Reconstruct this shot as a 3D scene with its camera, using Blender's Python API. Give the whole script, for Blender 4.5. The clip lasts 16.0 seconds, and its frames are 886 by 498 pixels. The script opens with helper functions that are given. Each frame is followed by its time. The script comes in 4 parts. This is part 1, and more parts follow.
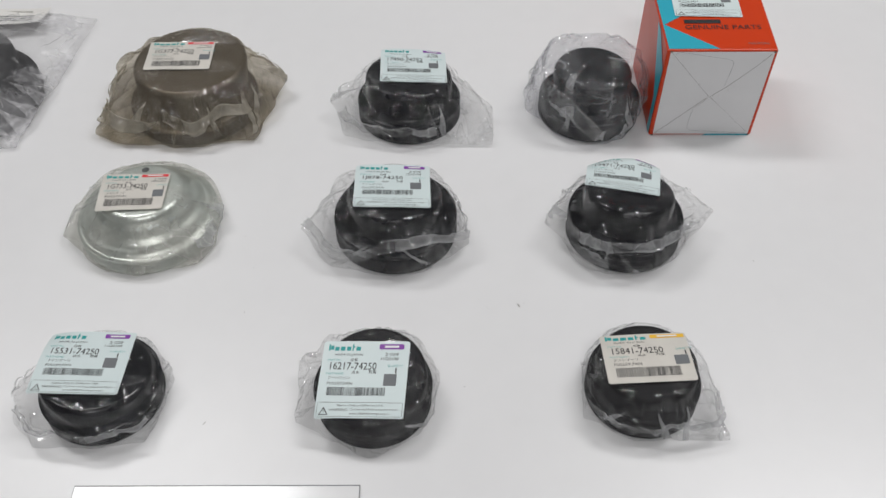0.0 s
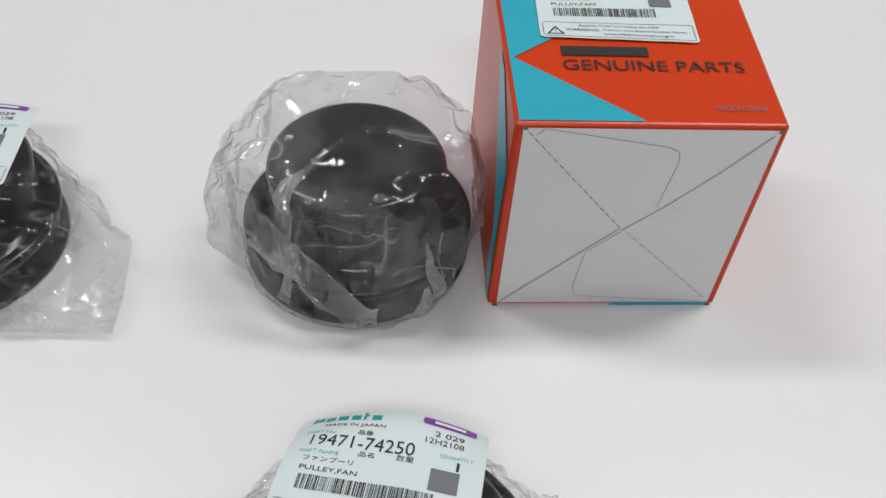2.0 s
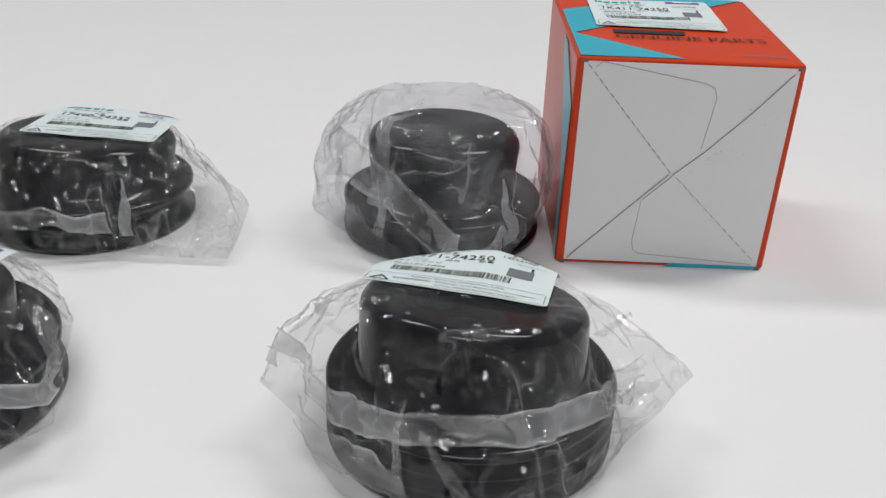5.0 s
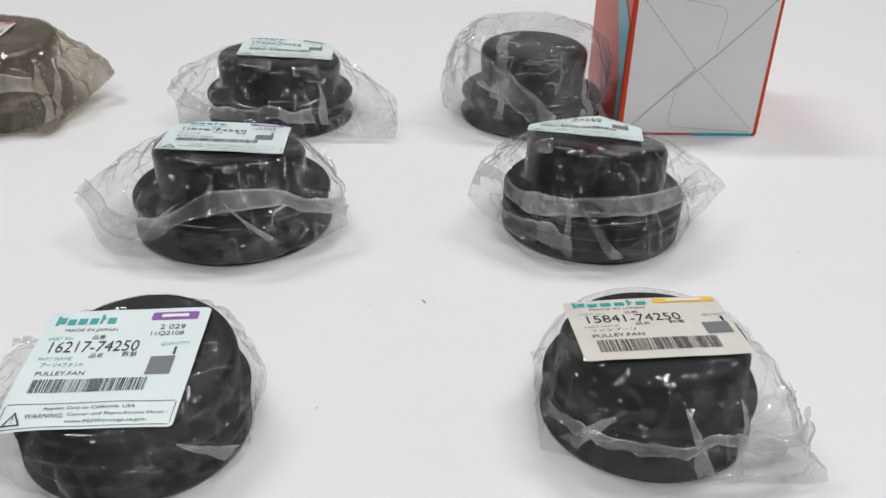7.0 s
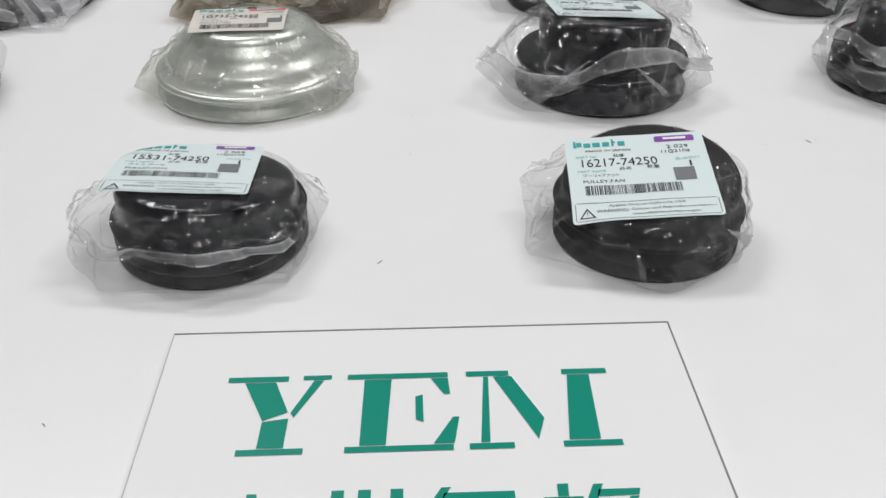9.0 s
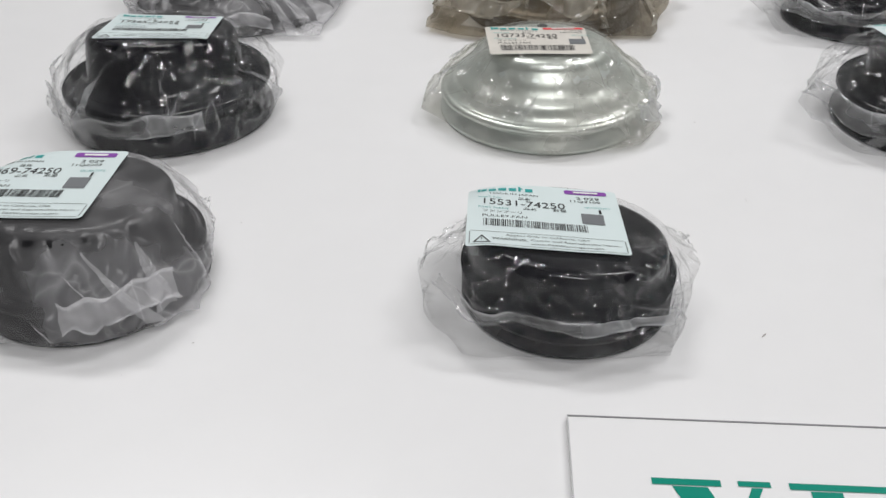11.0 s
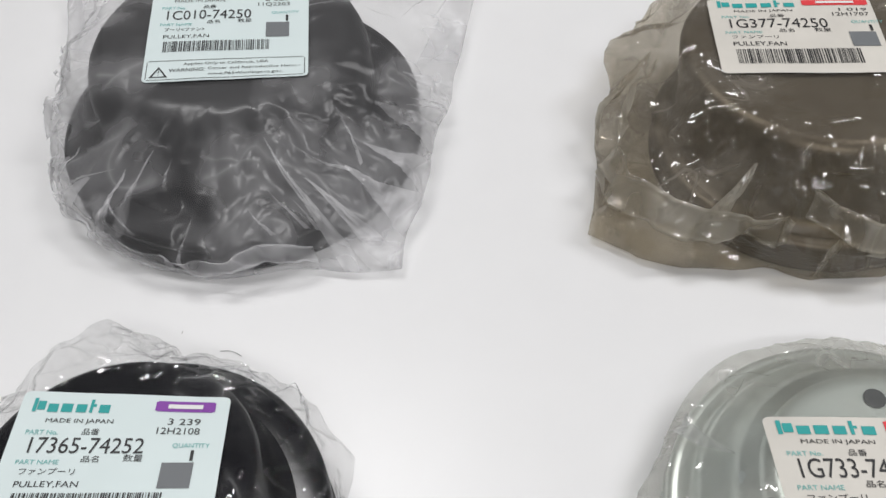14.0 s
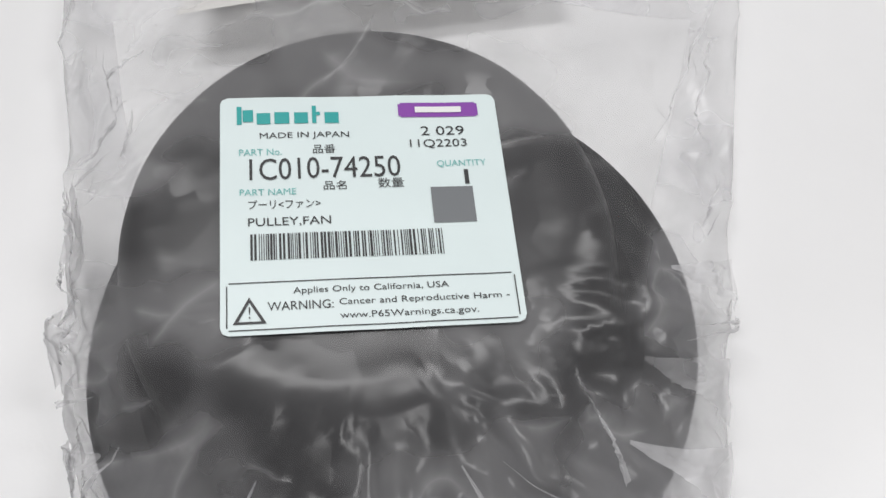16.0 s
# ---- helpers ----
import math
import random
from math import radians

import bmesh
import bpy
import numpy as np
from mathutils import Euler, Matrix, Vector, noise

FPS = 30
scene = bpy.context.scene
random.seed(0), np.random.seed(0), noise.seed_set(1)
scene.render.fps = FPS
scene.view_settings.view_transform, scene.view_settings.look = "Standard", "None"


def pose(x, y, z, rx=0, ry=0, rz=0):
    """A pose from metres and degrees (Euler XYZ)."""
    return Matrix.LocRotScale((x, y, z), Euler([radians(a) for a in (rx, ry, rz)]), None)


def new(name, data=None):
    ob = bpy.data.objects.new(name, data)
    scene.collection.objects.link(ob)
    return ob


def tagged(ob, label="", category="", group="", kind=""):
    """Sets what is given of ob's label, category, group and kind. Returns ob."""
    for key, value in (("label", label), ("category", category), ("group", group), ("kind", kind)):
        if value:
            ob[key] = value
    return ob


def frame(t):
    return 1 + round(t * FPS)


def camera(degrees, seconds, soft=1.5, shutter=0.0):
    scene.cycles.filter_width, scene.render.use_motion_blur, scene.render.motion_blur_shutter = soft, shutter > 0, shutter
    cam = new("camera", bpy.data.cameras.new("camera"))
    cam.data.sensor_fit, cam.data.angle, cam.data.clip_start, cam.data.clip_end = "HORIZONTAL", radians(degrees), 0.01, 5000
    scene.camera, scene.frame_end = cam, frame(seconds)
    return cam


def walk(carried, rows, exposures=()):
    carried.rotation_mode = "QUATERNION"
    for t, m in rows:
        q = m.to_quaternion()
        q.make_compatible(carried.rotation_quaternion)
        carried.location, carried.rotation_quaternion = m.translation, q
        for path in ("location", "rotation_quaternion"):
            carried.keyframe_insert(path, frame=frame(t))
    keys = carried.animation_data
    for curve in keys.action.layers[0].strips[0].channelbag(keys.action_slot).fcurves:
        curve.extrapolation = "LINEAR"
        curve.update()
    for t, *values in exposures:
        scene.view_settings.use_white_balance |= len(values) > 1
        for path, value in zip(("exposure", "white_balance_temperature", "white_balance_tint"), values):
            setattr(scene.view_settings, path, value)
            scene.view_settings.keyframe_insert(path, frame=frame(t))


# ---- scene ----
cam = camera(51.90, 16.0)
PATH = [
    (0, 0.0621, 0.0198, 0.6386, 41.97, 0.02, -0.18),
    (0.5, 0.1352, 0.1382, 0.5497, 41.32, -0.04, -1.16),
    (1, 0.1881, 0.2934, 0.4295, 40.37, -0.28, -2.02),
    (1.5, 0.2240, 0.4168, 0.3638, 40.47, -1.33, -2.52),
    (2, 0.2298, 0.4874, 0.3277, 42.97, -3.23, -2.86),
    (2.5, 0.2505, 0.5148, 0.2897, 51.04, -3.03, -1.55),
    (3, 0.2529, 0.5054, 0.2572, 56.65, -3.21, -1.54),
    (3.5, 0.2409, 0.4661, 0.2234, 59.70, -2.46, -1.19),
    (4, 0.2410, 0.4230, 0.2062, 63.09, -2.12, 0.81),
    (4.2, 0.2399, 0.4087, 0.2009, 64.03, -2.16, 1.38),
    (6.3, 0.1649, 0.1804, 0.2502, 62.27, -2.14, -1.18),
    (6.5, 0.1541, 0.1607, 0.2534, 61.83, -2.13, -1.46),
    (7, 0.1155, 0.1225, 0.2619, 60.37, -1.46, -2.66),
    (7.5, 0.0667, 0.0922, 0.2670, 59.60, -1.06, -3.59),
    (8, 0.0044, 0.0700, 0.2674, 58.66, -0.66, -3.97),
    (8.5, -0.0529, 0.0517, 0.2629, 57.40, -0.13, -3.46),
    (9, -0.1131, 0.0356, 0.2543, 56.30, -0.03, -2.34),
    (9.5, -0.1682, 0.0306, 0.2458, 55.81, -0.06, -0.74),
    (10, -0.2223, 0.0361, 0.2435, 55.42, -0.30, 0.73),
    (10.2, -0.2419, 0.0415, 0.2433, 55.60, -0.41, 1.16),
    (12.3, -0.2525, 0.2555, 0.3045, 52.36, 2.18, 6.02),
    (12.5, -0.2546, 0.2869, 0.3107, 50.47, 2.26, 5.98),
    (13, -0.2762, 0.3790, 0.3197, 45.34, 2.74, 5.45),
    (13.5, -0.3012, 0.4532, 0.3098, 40.77, 3.21, 4.49),
    (14, -0.3356, 0.5084, 0.3035, 38.51, 2.61, 3.57),
    (14.5, -0.3653, 0.5675, 0.2987, 35.97, 2.85, 3.48),
    (15, -0.3930, 0.6311, 0.2832, 33.10, 2.52, 3.32),
    (15.5, -0.4149, 0.6861, 0.2590, 30.65, 2.41, 3.21),
    (16, -0.4280, 0.7203, 0.2423, 28.08, 3.28, 3.13),
]
EXPOSURES = [(0, -0.13), (1, -0.10), (2.5, 0.05), (4, 0.10), (6.5, 0.18), (9, 0.20), (12.5, 0.18), (14.5, 0.15), (16, 0.20)]
walk(cam, [(t, pose(*p)) for t, *p in PATH], EXPOSURES)

# ---- world and lamps ----
world = bpy.data.worlds.new("world")
scene.world = world
world.use_nodes = True
world.node_tree.nodes["Background"].inputs[0].default_value = (0.9, 0.95, 1.0, 1)
world.node_tree.nodes["Background"].inputs[1].default_value = 0.05

# unseen lamps, added; spots, sizes and watts set for table brightness and film glints
LAMPS = [((1.3, 1.25, 2.3), (1.2, 0.3), 29.0), ((-1.05, 1.55, 2.3), (1.2, 0.3), 26.0), ((0.1, -1.0, 2.3), (1.2, 0.3), 27.0)]
for eye, (wide, deep), watts in LAMPS:
    data = bpy.data.lights.new("unseen_lamp", "AREA")
    data.shape, data.size, data.size_y, data.energy, data.color = "RECTANGLE", wide, deep, watts, (1.0, 0.99, 0.992)
    lamp = new("unseen_lamp", data)
    lamp.matrix_world = pose(*eye)


# ---- materials ----
def material(name):
    m = bpy.data.materials.new(name)
    m.use_nodes = True
    return m, m.node_tree.nodes, m.node_tree.links


def surface(name, colour, rough=0.5, metal=0.0, coat=0.0, grain=0.0, scale=60.0, bump=0.0, bump_scale=300.0, second=None, spec=0.5):
    """A principled surface with colour drift at two scales and fine relief."""
    m, nodes, links = material(name)
    b = nodes["Principled BSDF"]
    b.inputs["Roughness"].default_value, b.inputs["Metallic"].default_value = rough, metal
    b.inputs["Coat Weight"].default_value, b.inputs["Coat Roughness"].default_value = coat, 0.08
    b.inputs["Specular IOR Level"].default_value = spec
    place = nodes.new("ShaderNodeTexCoord")
    if grain > 0:
        big, small, both, ramp = nodes.new("ShaderNodeTexNoise"), nodes.new("ShaderNodeTexNoise"), nodes.new("ShaderNodeMath"), nodes.new("ShaderNodeMix")
        big.inputs["Scale"].default_value, small.inputs["Scale"].default_value = scale * 0.15, scale
        big.inputs["Detail"].default_value, small.inputs["Detail"].default_value = 3, 5
        both.operation = "MULTIPLY_ADD"
        both.inputs[1].default_value = 0.55
        for n in (big, small):
            links.new(place.outputs["Object"], n.inputs["Vector"])
        links.new(big.outputs["Fac"], both.inputs[0])
        half = nodes.new("ShaderNodeMath")
        half.operation = "MULTIPLY"
        half.inputs[1].default_value = 0.45
        links.new(small.outputs["Fac"], half.inputs[0])
        links.new(half.outputs[0], both.inputs[2])
        ramp.data_type = "RGBA"
        other = second or tuple(c * (1 - grain) for c in colour)
        ramp.inputs[6].default_value, ramp.inputs[7].default_value = (*other, 1), (*colour, 1)
        spread = nodes.new("ShaderNodeMapRange")
        spread.inputs["From Min"].default_value, spread.inputs["From Max"].default_value = 0.3, 0.68
        links.new(both.outputs[0], spread.inputs["Value"])
        links.new(spread.outputs[0], ramp.inputs[0])
        links.new(ramp.outputs[2], b.inputs["Base Color"])
    else:
        b.inputs["Base Color"].default_value = (*colour, 1)
    if bump > 0:
        n, k = nodes.new("ShaderNodeTexNoise"), nodes.new("ShaderNodeBump")
        n.inputs["Scale"].default_value, n.inputs["Detail"].default_value = bump_scale, 4
        k.inputs["Strength"].default_value, k.inputs["Distance"].default_value = bump, 0.0006
        links.new(place.outputs["Object"], n.inputs["Vector"])
        links.new(n.outputs["Fac"], k.inputs["Height"])
        links.new(k.outputs["Normal"], b.inputs["Normal"])
    return m


def film_plastic(name, tint, haze, milk, rough=0.1, crease=1.0, size=1.0, shine=0.07, whiten=0.14, graze=0.22):
    """Thin crumpled plastic film: clear, part milky, creased at two scales, with a gloss that grows at grazing angles."""
    m, nodes, links = material(name)
    nodes.remove(nodes["Principled BSDF"])
    out = nodes["Material Output"]
    place = nodes.new("ShaderNodeTexCoord")

    def math_node(kind, a, b=None, c=None):
        n = nodes.new("ShaderNodeMath")
        n.operation = kind
        for i, v in enumerate((a, b, c)):
            if v is None:
                continue
            if isinstance(v, (int, float)):
                n.inputs[i].default_value = v
            else:
                links.new(v, n.inputs[i])
        return n.outputs[0]

    def cloud_of(scale, detail=2.0, stretch=None, twist=0.0, turn=(0.0, 0.0, 0.0)):
        n = nodes.new("ShaderNodeTexNoise")
        n.inputs["Scale"].default_value, n.inputs["Detail"].default_value, n.inputs["Distortion"].default_value = scale, detail, twist
        spot = place.outputs["Object"]
        if stretch:
            lay = nodes.new("ShaderNodeMapping")
            lay.inputs["Rotation"].default_value, lay.inputs["Scale"].default_value = turn, stretch
            links.new(spot, lay.inputs["Vector"])
            spot = lay.outputs["Vector"]
        links.new(spot, n.inputs["Vector"])
        return n.outputs["Fac"]

    def folds(scale, thin, stretch, turn, twist=0.6):
        """Long narrow ridges, 1 along their crests and 0 on the flats between."""
        far = math_node("MULTIPLY", math_node("ABSOLUTE", math_node("SUBTRACT", cloud_of(scale, 1.0, stretch, twist, turn), 0.5)), thin)
        return math_node("POWER", math_node("SUBTRACT", 1.0, math_node("MINIMUM", far, 1.0)), 1.6)

    def patches(scale, lo, hi):
        n = nodes.new("ShaderNodeMapRange")
        n.interpolation_type = "SMOOTHSTEP"
        n.inputs["From Min"].default_value, n.inputs["From Max"].default_value = lo, hi
        links.new(cloud_of(scale), n.inputs["Value"])
        return n.outputs[0]
    # flat panels, each tipped its own way, with straight edges between: the crumple of stiff film
    shape = nodes.new("ShaderNodeNewGeometry")

    def panels(scale, tip, stretch, turn, share_of):
        lay, warp, cells = nodes.new("ShaderNodeMapping"), nodes.new("ShaderNodeTexNoise"), nodes.new("ShaderNodeTexVoronoi")
        lay.inputs["Rotation"].default_value, lay.inputs["Scale"].default_value = turn, stretch
        warp.inputs["Scale"].default_value, warp.inputs["Detail"].default_value = 75, 2
        mix = nodes.new("ShaderNodeVectorMath")
        mix.operation = "MULTIPLY_ADD"
        mix.inputs[1].default_value = (0.012, 0.012, 0.012)
        links.new(place.outputs["Object"], warp.inputs["Vector"])
        links.new(warp.outputs["Color"], mix.inputs[0])
        links.new(place.outputs["Object"], lay.inputs["Vector"])
        links.new(lay.outputs["Vector"], mix.inputs[2])
        cells.inputs["Scale"].default_value = scale / size
        links.new(mix.outputs[0], cells.inputs["Vector"])
        off, sized = nodes.new("ShaderNodeVectorMath"), nodes.new("ShaderNodeVectorMath")
        off.operation, sized.operation = "SUBTRACT", "SCALE"
        off.inputs[1].default_value = (0.5, 0.5, 0.5)
        links.new(cells.outputs["Color"], off.inputs[0])
        links.new(off.outputs[0], sized.inputs[0])
        links.new(math_node("MULTIPLY", share_of, tip * crease), sized.inputs["Scale"])
        return sized.outputs[0]

    def plus(a, b):
        n = nodes.new("ShaderNodeVectorMath")
        links.new(a, n.inputs[0])
        links.new(b, n.inputs[1])
        return n.outputs[0]
    here, there, busy = patches(23, 0.42, 0.56), patches(31, 0.44, 0.58), patches(27, 0.42, 0.56)
    tipped = plus(shape.outputs["Normal"], panels(58, 0.42, (1.0, 1.0, 0.45), (0.3, 0.2, 0.5), math_node("MULTIPLY_ADD", here, 0.75, 0.25)))
    tipped = plus(tipped, panels(120, 0.7, (0.35, 1.0, 1.0), (0.5, -0.3, 0.2), there))
    tipped = plus(tipped, panels(260, 1.2, (1.0, 0.5, 0.4), (0.2, 0.6, 1.1), math_node("MULTIPLY", here, busy)))
    unit = nodes.new("ShaderNodeVectorMath")
    unit.operation = "NORMALIZE"
    links.new(tipped, unit.inputs[0])
    first = math_node("MULTIPLY", folds(34 / size, 16.0, (1.0, 1.0, 0.35), (0.3, 0.2, 0.5)), here)
    second = math_node("MULTIPLY", folds(44 / size, 14.0, (0.35, 1.1, 1.0), (0.4, -0.3, 0.2)), there)
    bump = nodes.new("ShaderNodeBump")
    bump.inputs["Strength"].default_value, bump.inputs["Distance"].default_value = 1.0, 0.0007 * crease
    links.new(math_node("ADD", first, second), bump.inputs["Height"])
    links.new(unit.outputs[0], bump.inputs["Normal"])
    clear, veil, through_veil, gloss = (nodes.new("ShaderNodeBsdf" + k) for k in ("Transparent", "Diffuse", "Translucent", "Glossy"))
    clear.inputs[0].default_value = (*tint, 1)
    for n in (veil, through_veil):
        n.inputs[0].default_value = (*milk, 1)
    gloss.inputs["Roughness"].default_value = rough
    links.new(bump.outputs["Normal"], gloss.inputs["Normal"])
    cloud = nodes.new("ShaderNodeMixShader")
    cloud.inputs[0].default_value = 0.55
    links.new(veil.outputs[0], cloud.inputs[1])
    links.new(through_veil.outputs[0], cloud.inputs[2])
    # white veil put into the colour along folds, as if edge-on; milkier in random patches
    lines = math_node("MULTIPLY", math_node("POWER", math_node("MAXIMUM", first, second), 3.0), whiten)
    amount = math_node("ADD", lines, math_node("MULTIPLY_ADD", patches(24, 0.42, 0.62), haze * 1.1, haze * 0.45))
    body = nodes.new("ShaderNodeMixShader")
    links.new(amount, body.inputs[0])
    links.new(clear.outputs[0], body.inputs[1])
    links.new(cloud.outputs[0], body.inputs[2])
    edge, share, top = nodes.new("ShaderNodeLayerWeight"), nodes.new("ShaderNodeMapRange"), nodes.new("ShaderNodeMixShader")
    share.inputs["To Min"].default_value, share.inputs["To Max"].default_value = shine, graze
    links.new(bump.outputs["Normal"], edge.inputs["Normal"])
    links.new(math_node("POWER", edge.outputs["Facing"], 4.0), share.inputs["Value"])
    links.new(share.outputs[0], top.inputs[0])
    links.new(body.outputs[0], top.inputs[1])
    links.new(gloss.outputs[0], top.inputs[2])
    links.new(top.outputs[0], out.inputs["Surface"])
    return m


TABLE = surface("white_laminate", (0.80, 0.80, 0.805), 0.32, grain=0.03, scale=40, bump=0.05, bump_scale=500)
UNSEEN_WALL = surface("unseen_wall_grey", (0.26, 0.26, 0.255), 0.8, grain=0.1, scale=8)
ENAMEL = surface("black_enamel", (0.008, 0.008, 0.011), 0.16, spec=0.26, grain=0.35, scale=90)
MATT = surface("black_primer", (0.011, 0.0108, 0.0125), 0.5, spec=0.2, grain=0.3, scale=120, bump=0.03, bump_scale=90)
ZINC = surface("zinc_plate", (0.78, 0.80, 0.76), 0.36, metal=0.8, grain=0.12, scale=30, second=(0.66, 0.73, 0.71), bump=0.06, bump_scale=260)
STEEL = surface("dull_steel", (0.20, 0.18, 0.15), 0.38, metal=0.5, grain=0.45, scale=70, second=(0.14, 0.12, 0.10), bump=0.2, bump_scale=320)
HOLE = surface("hole_shade", (0.05, 0.055, 0.06), 0.6)
CLEAR = film_plastic("clear_film", (0.965, 0.965, 0.965), 0.032, (0.86, 0.87, 0.88), 0.05, 1.0, 1.0, 0.05, 0.26)
CLOUDY = film_plastic("frosted_film", (0.985, 0.985, 0.985), 0.21, (0.93, 0.925, 0.945), 0.3, 0.42, 2.0, 0.03, 0.2, 0.16)
BROWN = film_plastic("aged_film", (0.84, 0.81, 0.75), 0.24, (0.46, 0.425, 0.37), 0.07, 1.0, 1.0, 0.06, 0.2)
STALE = film_plastic("stale_film", (0.95, 0.95, 0.93), 0.2, (0.80, 0.79, 0.76), 0.07, 0.8, 1.2, 0.06, 0.14)
DOUBLE = film_plastic("doubled_film", (0.95, 0.95, 0.96), 0.12, (0.84, 0.85, 0.87), 0.07, 0.8, 1.5, 0.05, 0.3)
CLEAR_FOLD = film_plastic("clear_fold", (0.95, 0.95, 0.95), 0.26, (0.82, 0.83, 0.84), 0.06, 0.8, 1.0, 0.08, 0.2)
CLOUDY_FOLD = film_plastic("frosted_fold", (0.985, 0.985, 0.985), 0.32, (0.95, 0.945, 0.965), 0.3, 0.42, 1.6, 0.03, 0.2, 0.16)
BROWN_FOLD = film_plastic("aged_fold", (0.86, 0.83, 0.76), 0.55, (0.60, 0.565, 0.49), 0.12, 0.8, 1.0)
PAPER = surface("label_paper", (0.69, 0.785, 0.785), 0.42, grain=0.04, scale=50, bump=0.05)
CREAM = surface("old_label_paper", (0.73, 0.70, 0.64), 0.5, grain=0.22, scale=45, bump=0.1)
INK = surface("black_ink", (0.02, 0.02, 0.022), 0.5)
TEAL = surface("teal_ink", (0.02, 0.34, 0.33), 0.5)
PALE_TEAL = surface("pale_teal_ink", (0.16, 0.46, 0.44), 0.5)
PURPLE = surface("purple_ink", (0.23, 0.05, 0.36), 0.45)
RED = surface("red_ink", (0.72, 0.05, 0.06), 0.45)
YELLOW = surface("yellow_ink", (0.85, 0.50, 0.04), 0.45)
WHITE_INK = surface("white_ink", (0.8, 0.8, 0.8), 0.5)
GREY_INK = surface("grey_ink", (0.16, 0.17, 0.18), 0.55)
ORANGE = surface("orange_carton", (0.64, 0.05, 0.008), 0.3, spec=0.3, grain=0.08, scale=30, bump=0.05)
CYAN = surface("cyan_carton", (0.03, 0.42, 0.55), 0.3, grain=0.08, scale=30, bump=0.05)
CARD = surface("white_carton", (0.80, 0.80, 0.81), 0.55, grain=0.07, scale=35, bump=0.12, bump_scale=250)
CREASE = surface("carton_crease", (0.16, 0.14, 0.12), 0.8)
ACRYLIC = surface("white_acrylic", (0.82, 0.82, 0.825), 0.16, grain=0.02, scale=20)
EDGE = surface("acrylic_edge", (0.22, 0.22, 0.23), 0.35)
GREEN = surface("green_vinyl", (0.004, 0.25, 0.18), 0.3, spec=0.3, grain=0.04)
CURL = surface("white_tag_paper", (0.78, 0.77, 0.74), 0.5, grain=0.05)


# ---- mesh helpers ----
def mesh_of(name, verts, faces, mat, smooth=False):
    me = bpy.data.meshes.new(name)
    me.from_pydata(verts, [], faces)
    me.materials.append(mat)
    if smooth:
        me.polygons.foreach_set("use_smooth", [True] * len(me.polygons))
    me.update()
    return me


def piece(name, me, parent=None, label=""):
    ob = new(name, me)
    ob.parent = parent
    return tagged(ob, label)


def part(name, bm, mat, parent=None, label="", smooth=False):
    me = bpy.data.meshes.new(name)
    bm.to_mesh(me)
    bm.free()
    me.materials.append(mat)
    if smooth:
        me.polygons.foreach_set("use_smooth", [True] * len(me.polygons))
    return piece(name, me, parent, label)


def block(lo, hi, bevel=0.0, segments=2):
    bm = bmesh.new()
    bmesh.ops.create_cube(bm, size=1.0)
    for v in bm.verts:
        v.co = Vector(lo[i] + (v.co[i] + 0.5) * (hi[i] - lo[i]) for i in range(3))
    if bevel:
        bmesh.ops.bevel(bm, geom=bm.edges[:], offset=bevel, segments=segments, affect="EDGES", profile=0.5)
    return bm


def lathe(profile, turns=96):
    """Faces of a profile of (radius, height) turned round the upright axis."""
    verts, faces, count = [], [], len(profile)
    for i in range(turns):
        a = 2 * math.pi * i / turns
        verts += [(r * math.cos(a), r * math.sin(a), z) for r, z in profile]
    for i in range(turns):
        j = (i + 1) % turns
        for k in range(count - 1):
            faces.append((i * count + k, j * count + k, j * count + k + 1, i * count + k + 1))
    return verts, faces


def hull(points):
    points = sorted(set(points))

    def half(seq):
        out = []
        for p in seq:
            while len(out) > 1 and (out[-1][0] - out[-2][0]) * (p[1] - out[-2][1]) - (out[-1][1] - out[-2][1]) * (p[0] - out[-2][0]) <= 0:
                out.pop()
            out.append(p)
        return out[:-1]
    return half(points) + half(points[::-1])


LETTERS = {}


def letters(text):
    """Outline of a line of type in the built-in font: verts in 0..1 both ways, and faces."""
    if text not in LETTERS:
        data = bpy.data.curves.new("type", "FONT")
        data.body, data.resolution_u = text, 3
        ob = new("type", data)
        bpy.context.view_layer.update()
        me = bpy.data.meshes.new_from_object(ob.evaluated_get(bpy.context.evaluated_depsgraph_get()))
        co = np.array([v.co[:2] for v in me.vertices]) if len(me.vertices) else np.zeros((1, 2))
        lo, hi = co.min(0), co.max(0)
        co = (co - lo) / np.maximum(hi - lo, 1e-6)
        LETTERS[text] = co, [tuple(p.vertices) for p in me.polygons]
        bpy.data.objects.remove(ob)
        bpy.data.curves.remove(data)
        bpy.data.meshes.remove(me)
    return LETTERS[text]


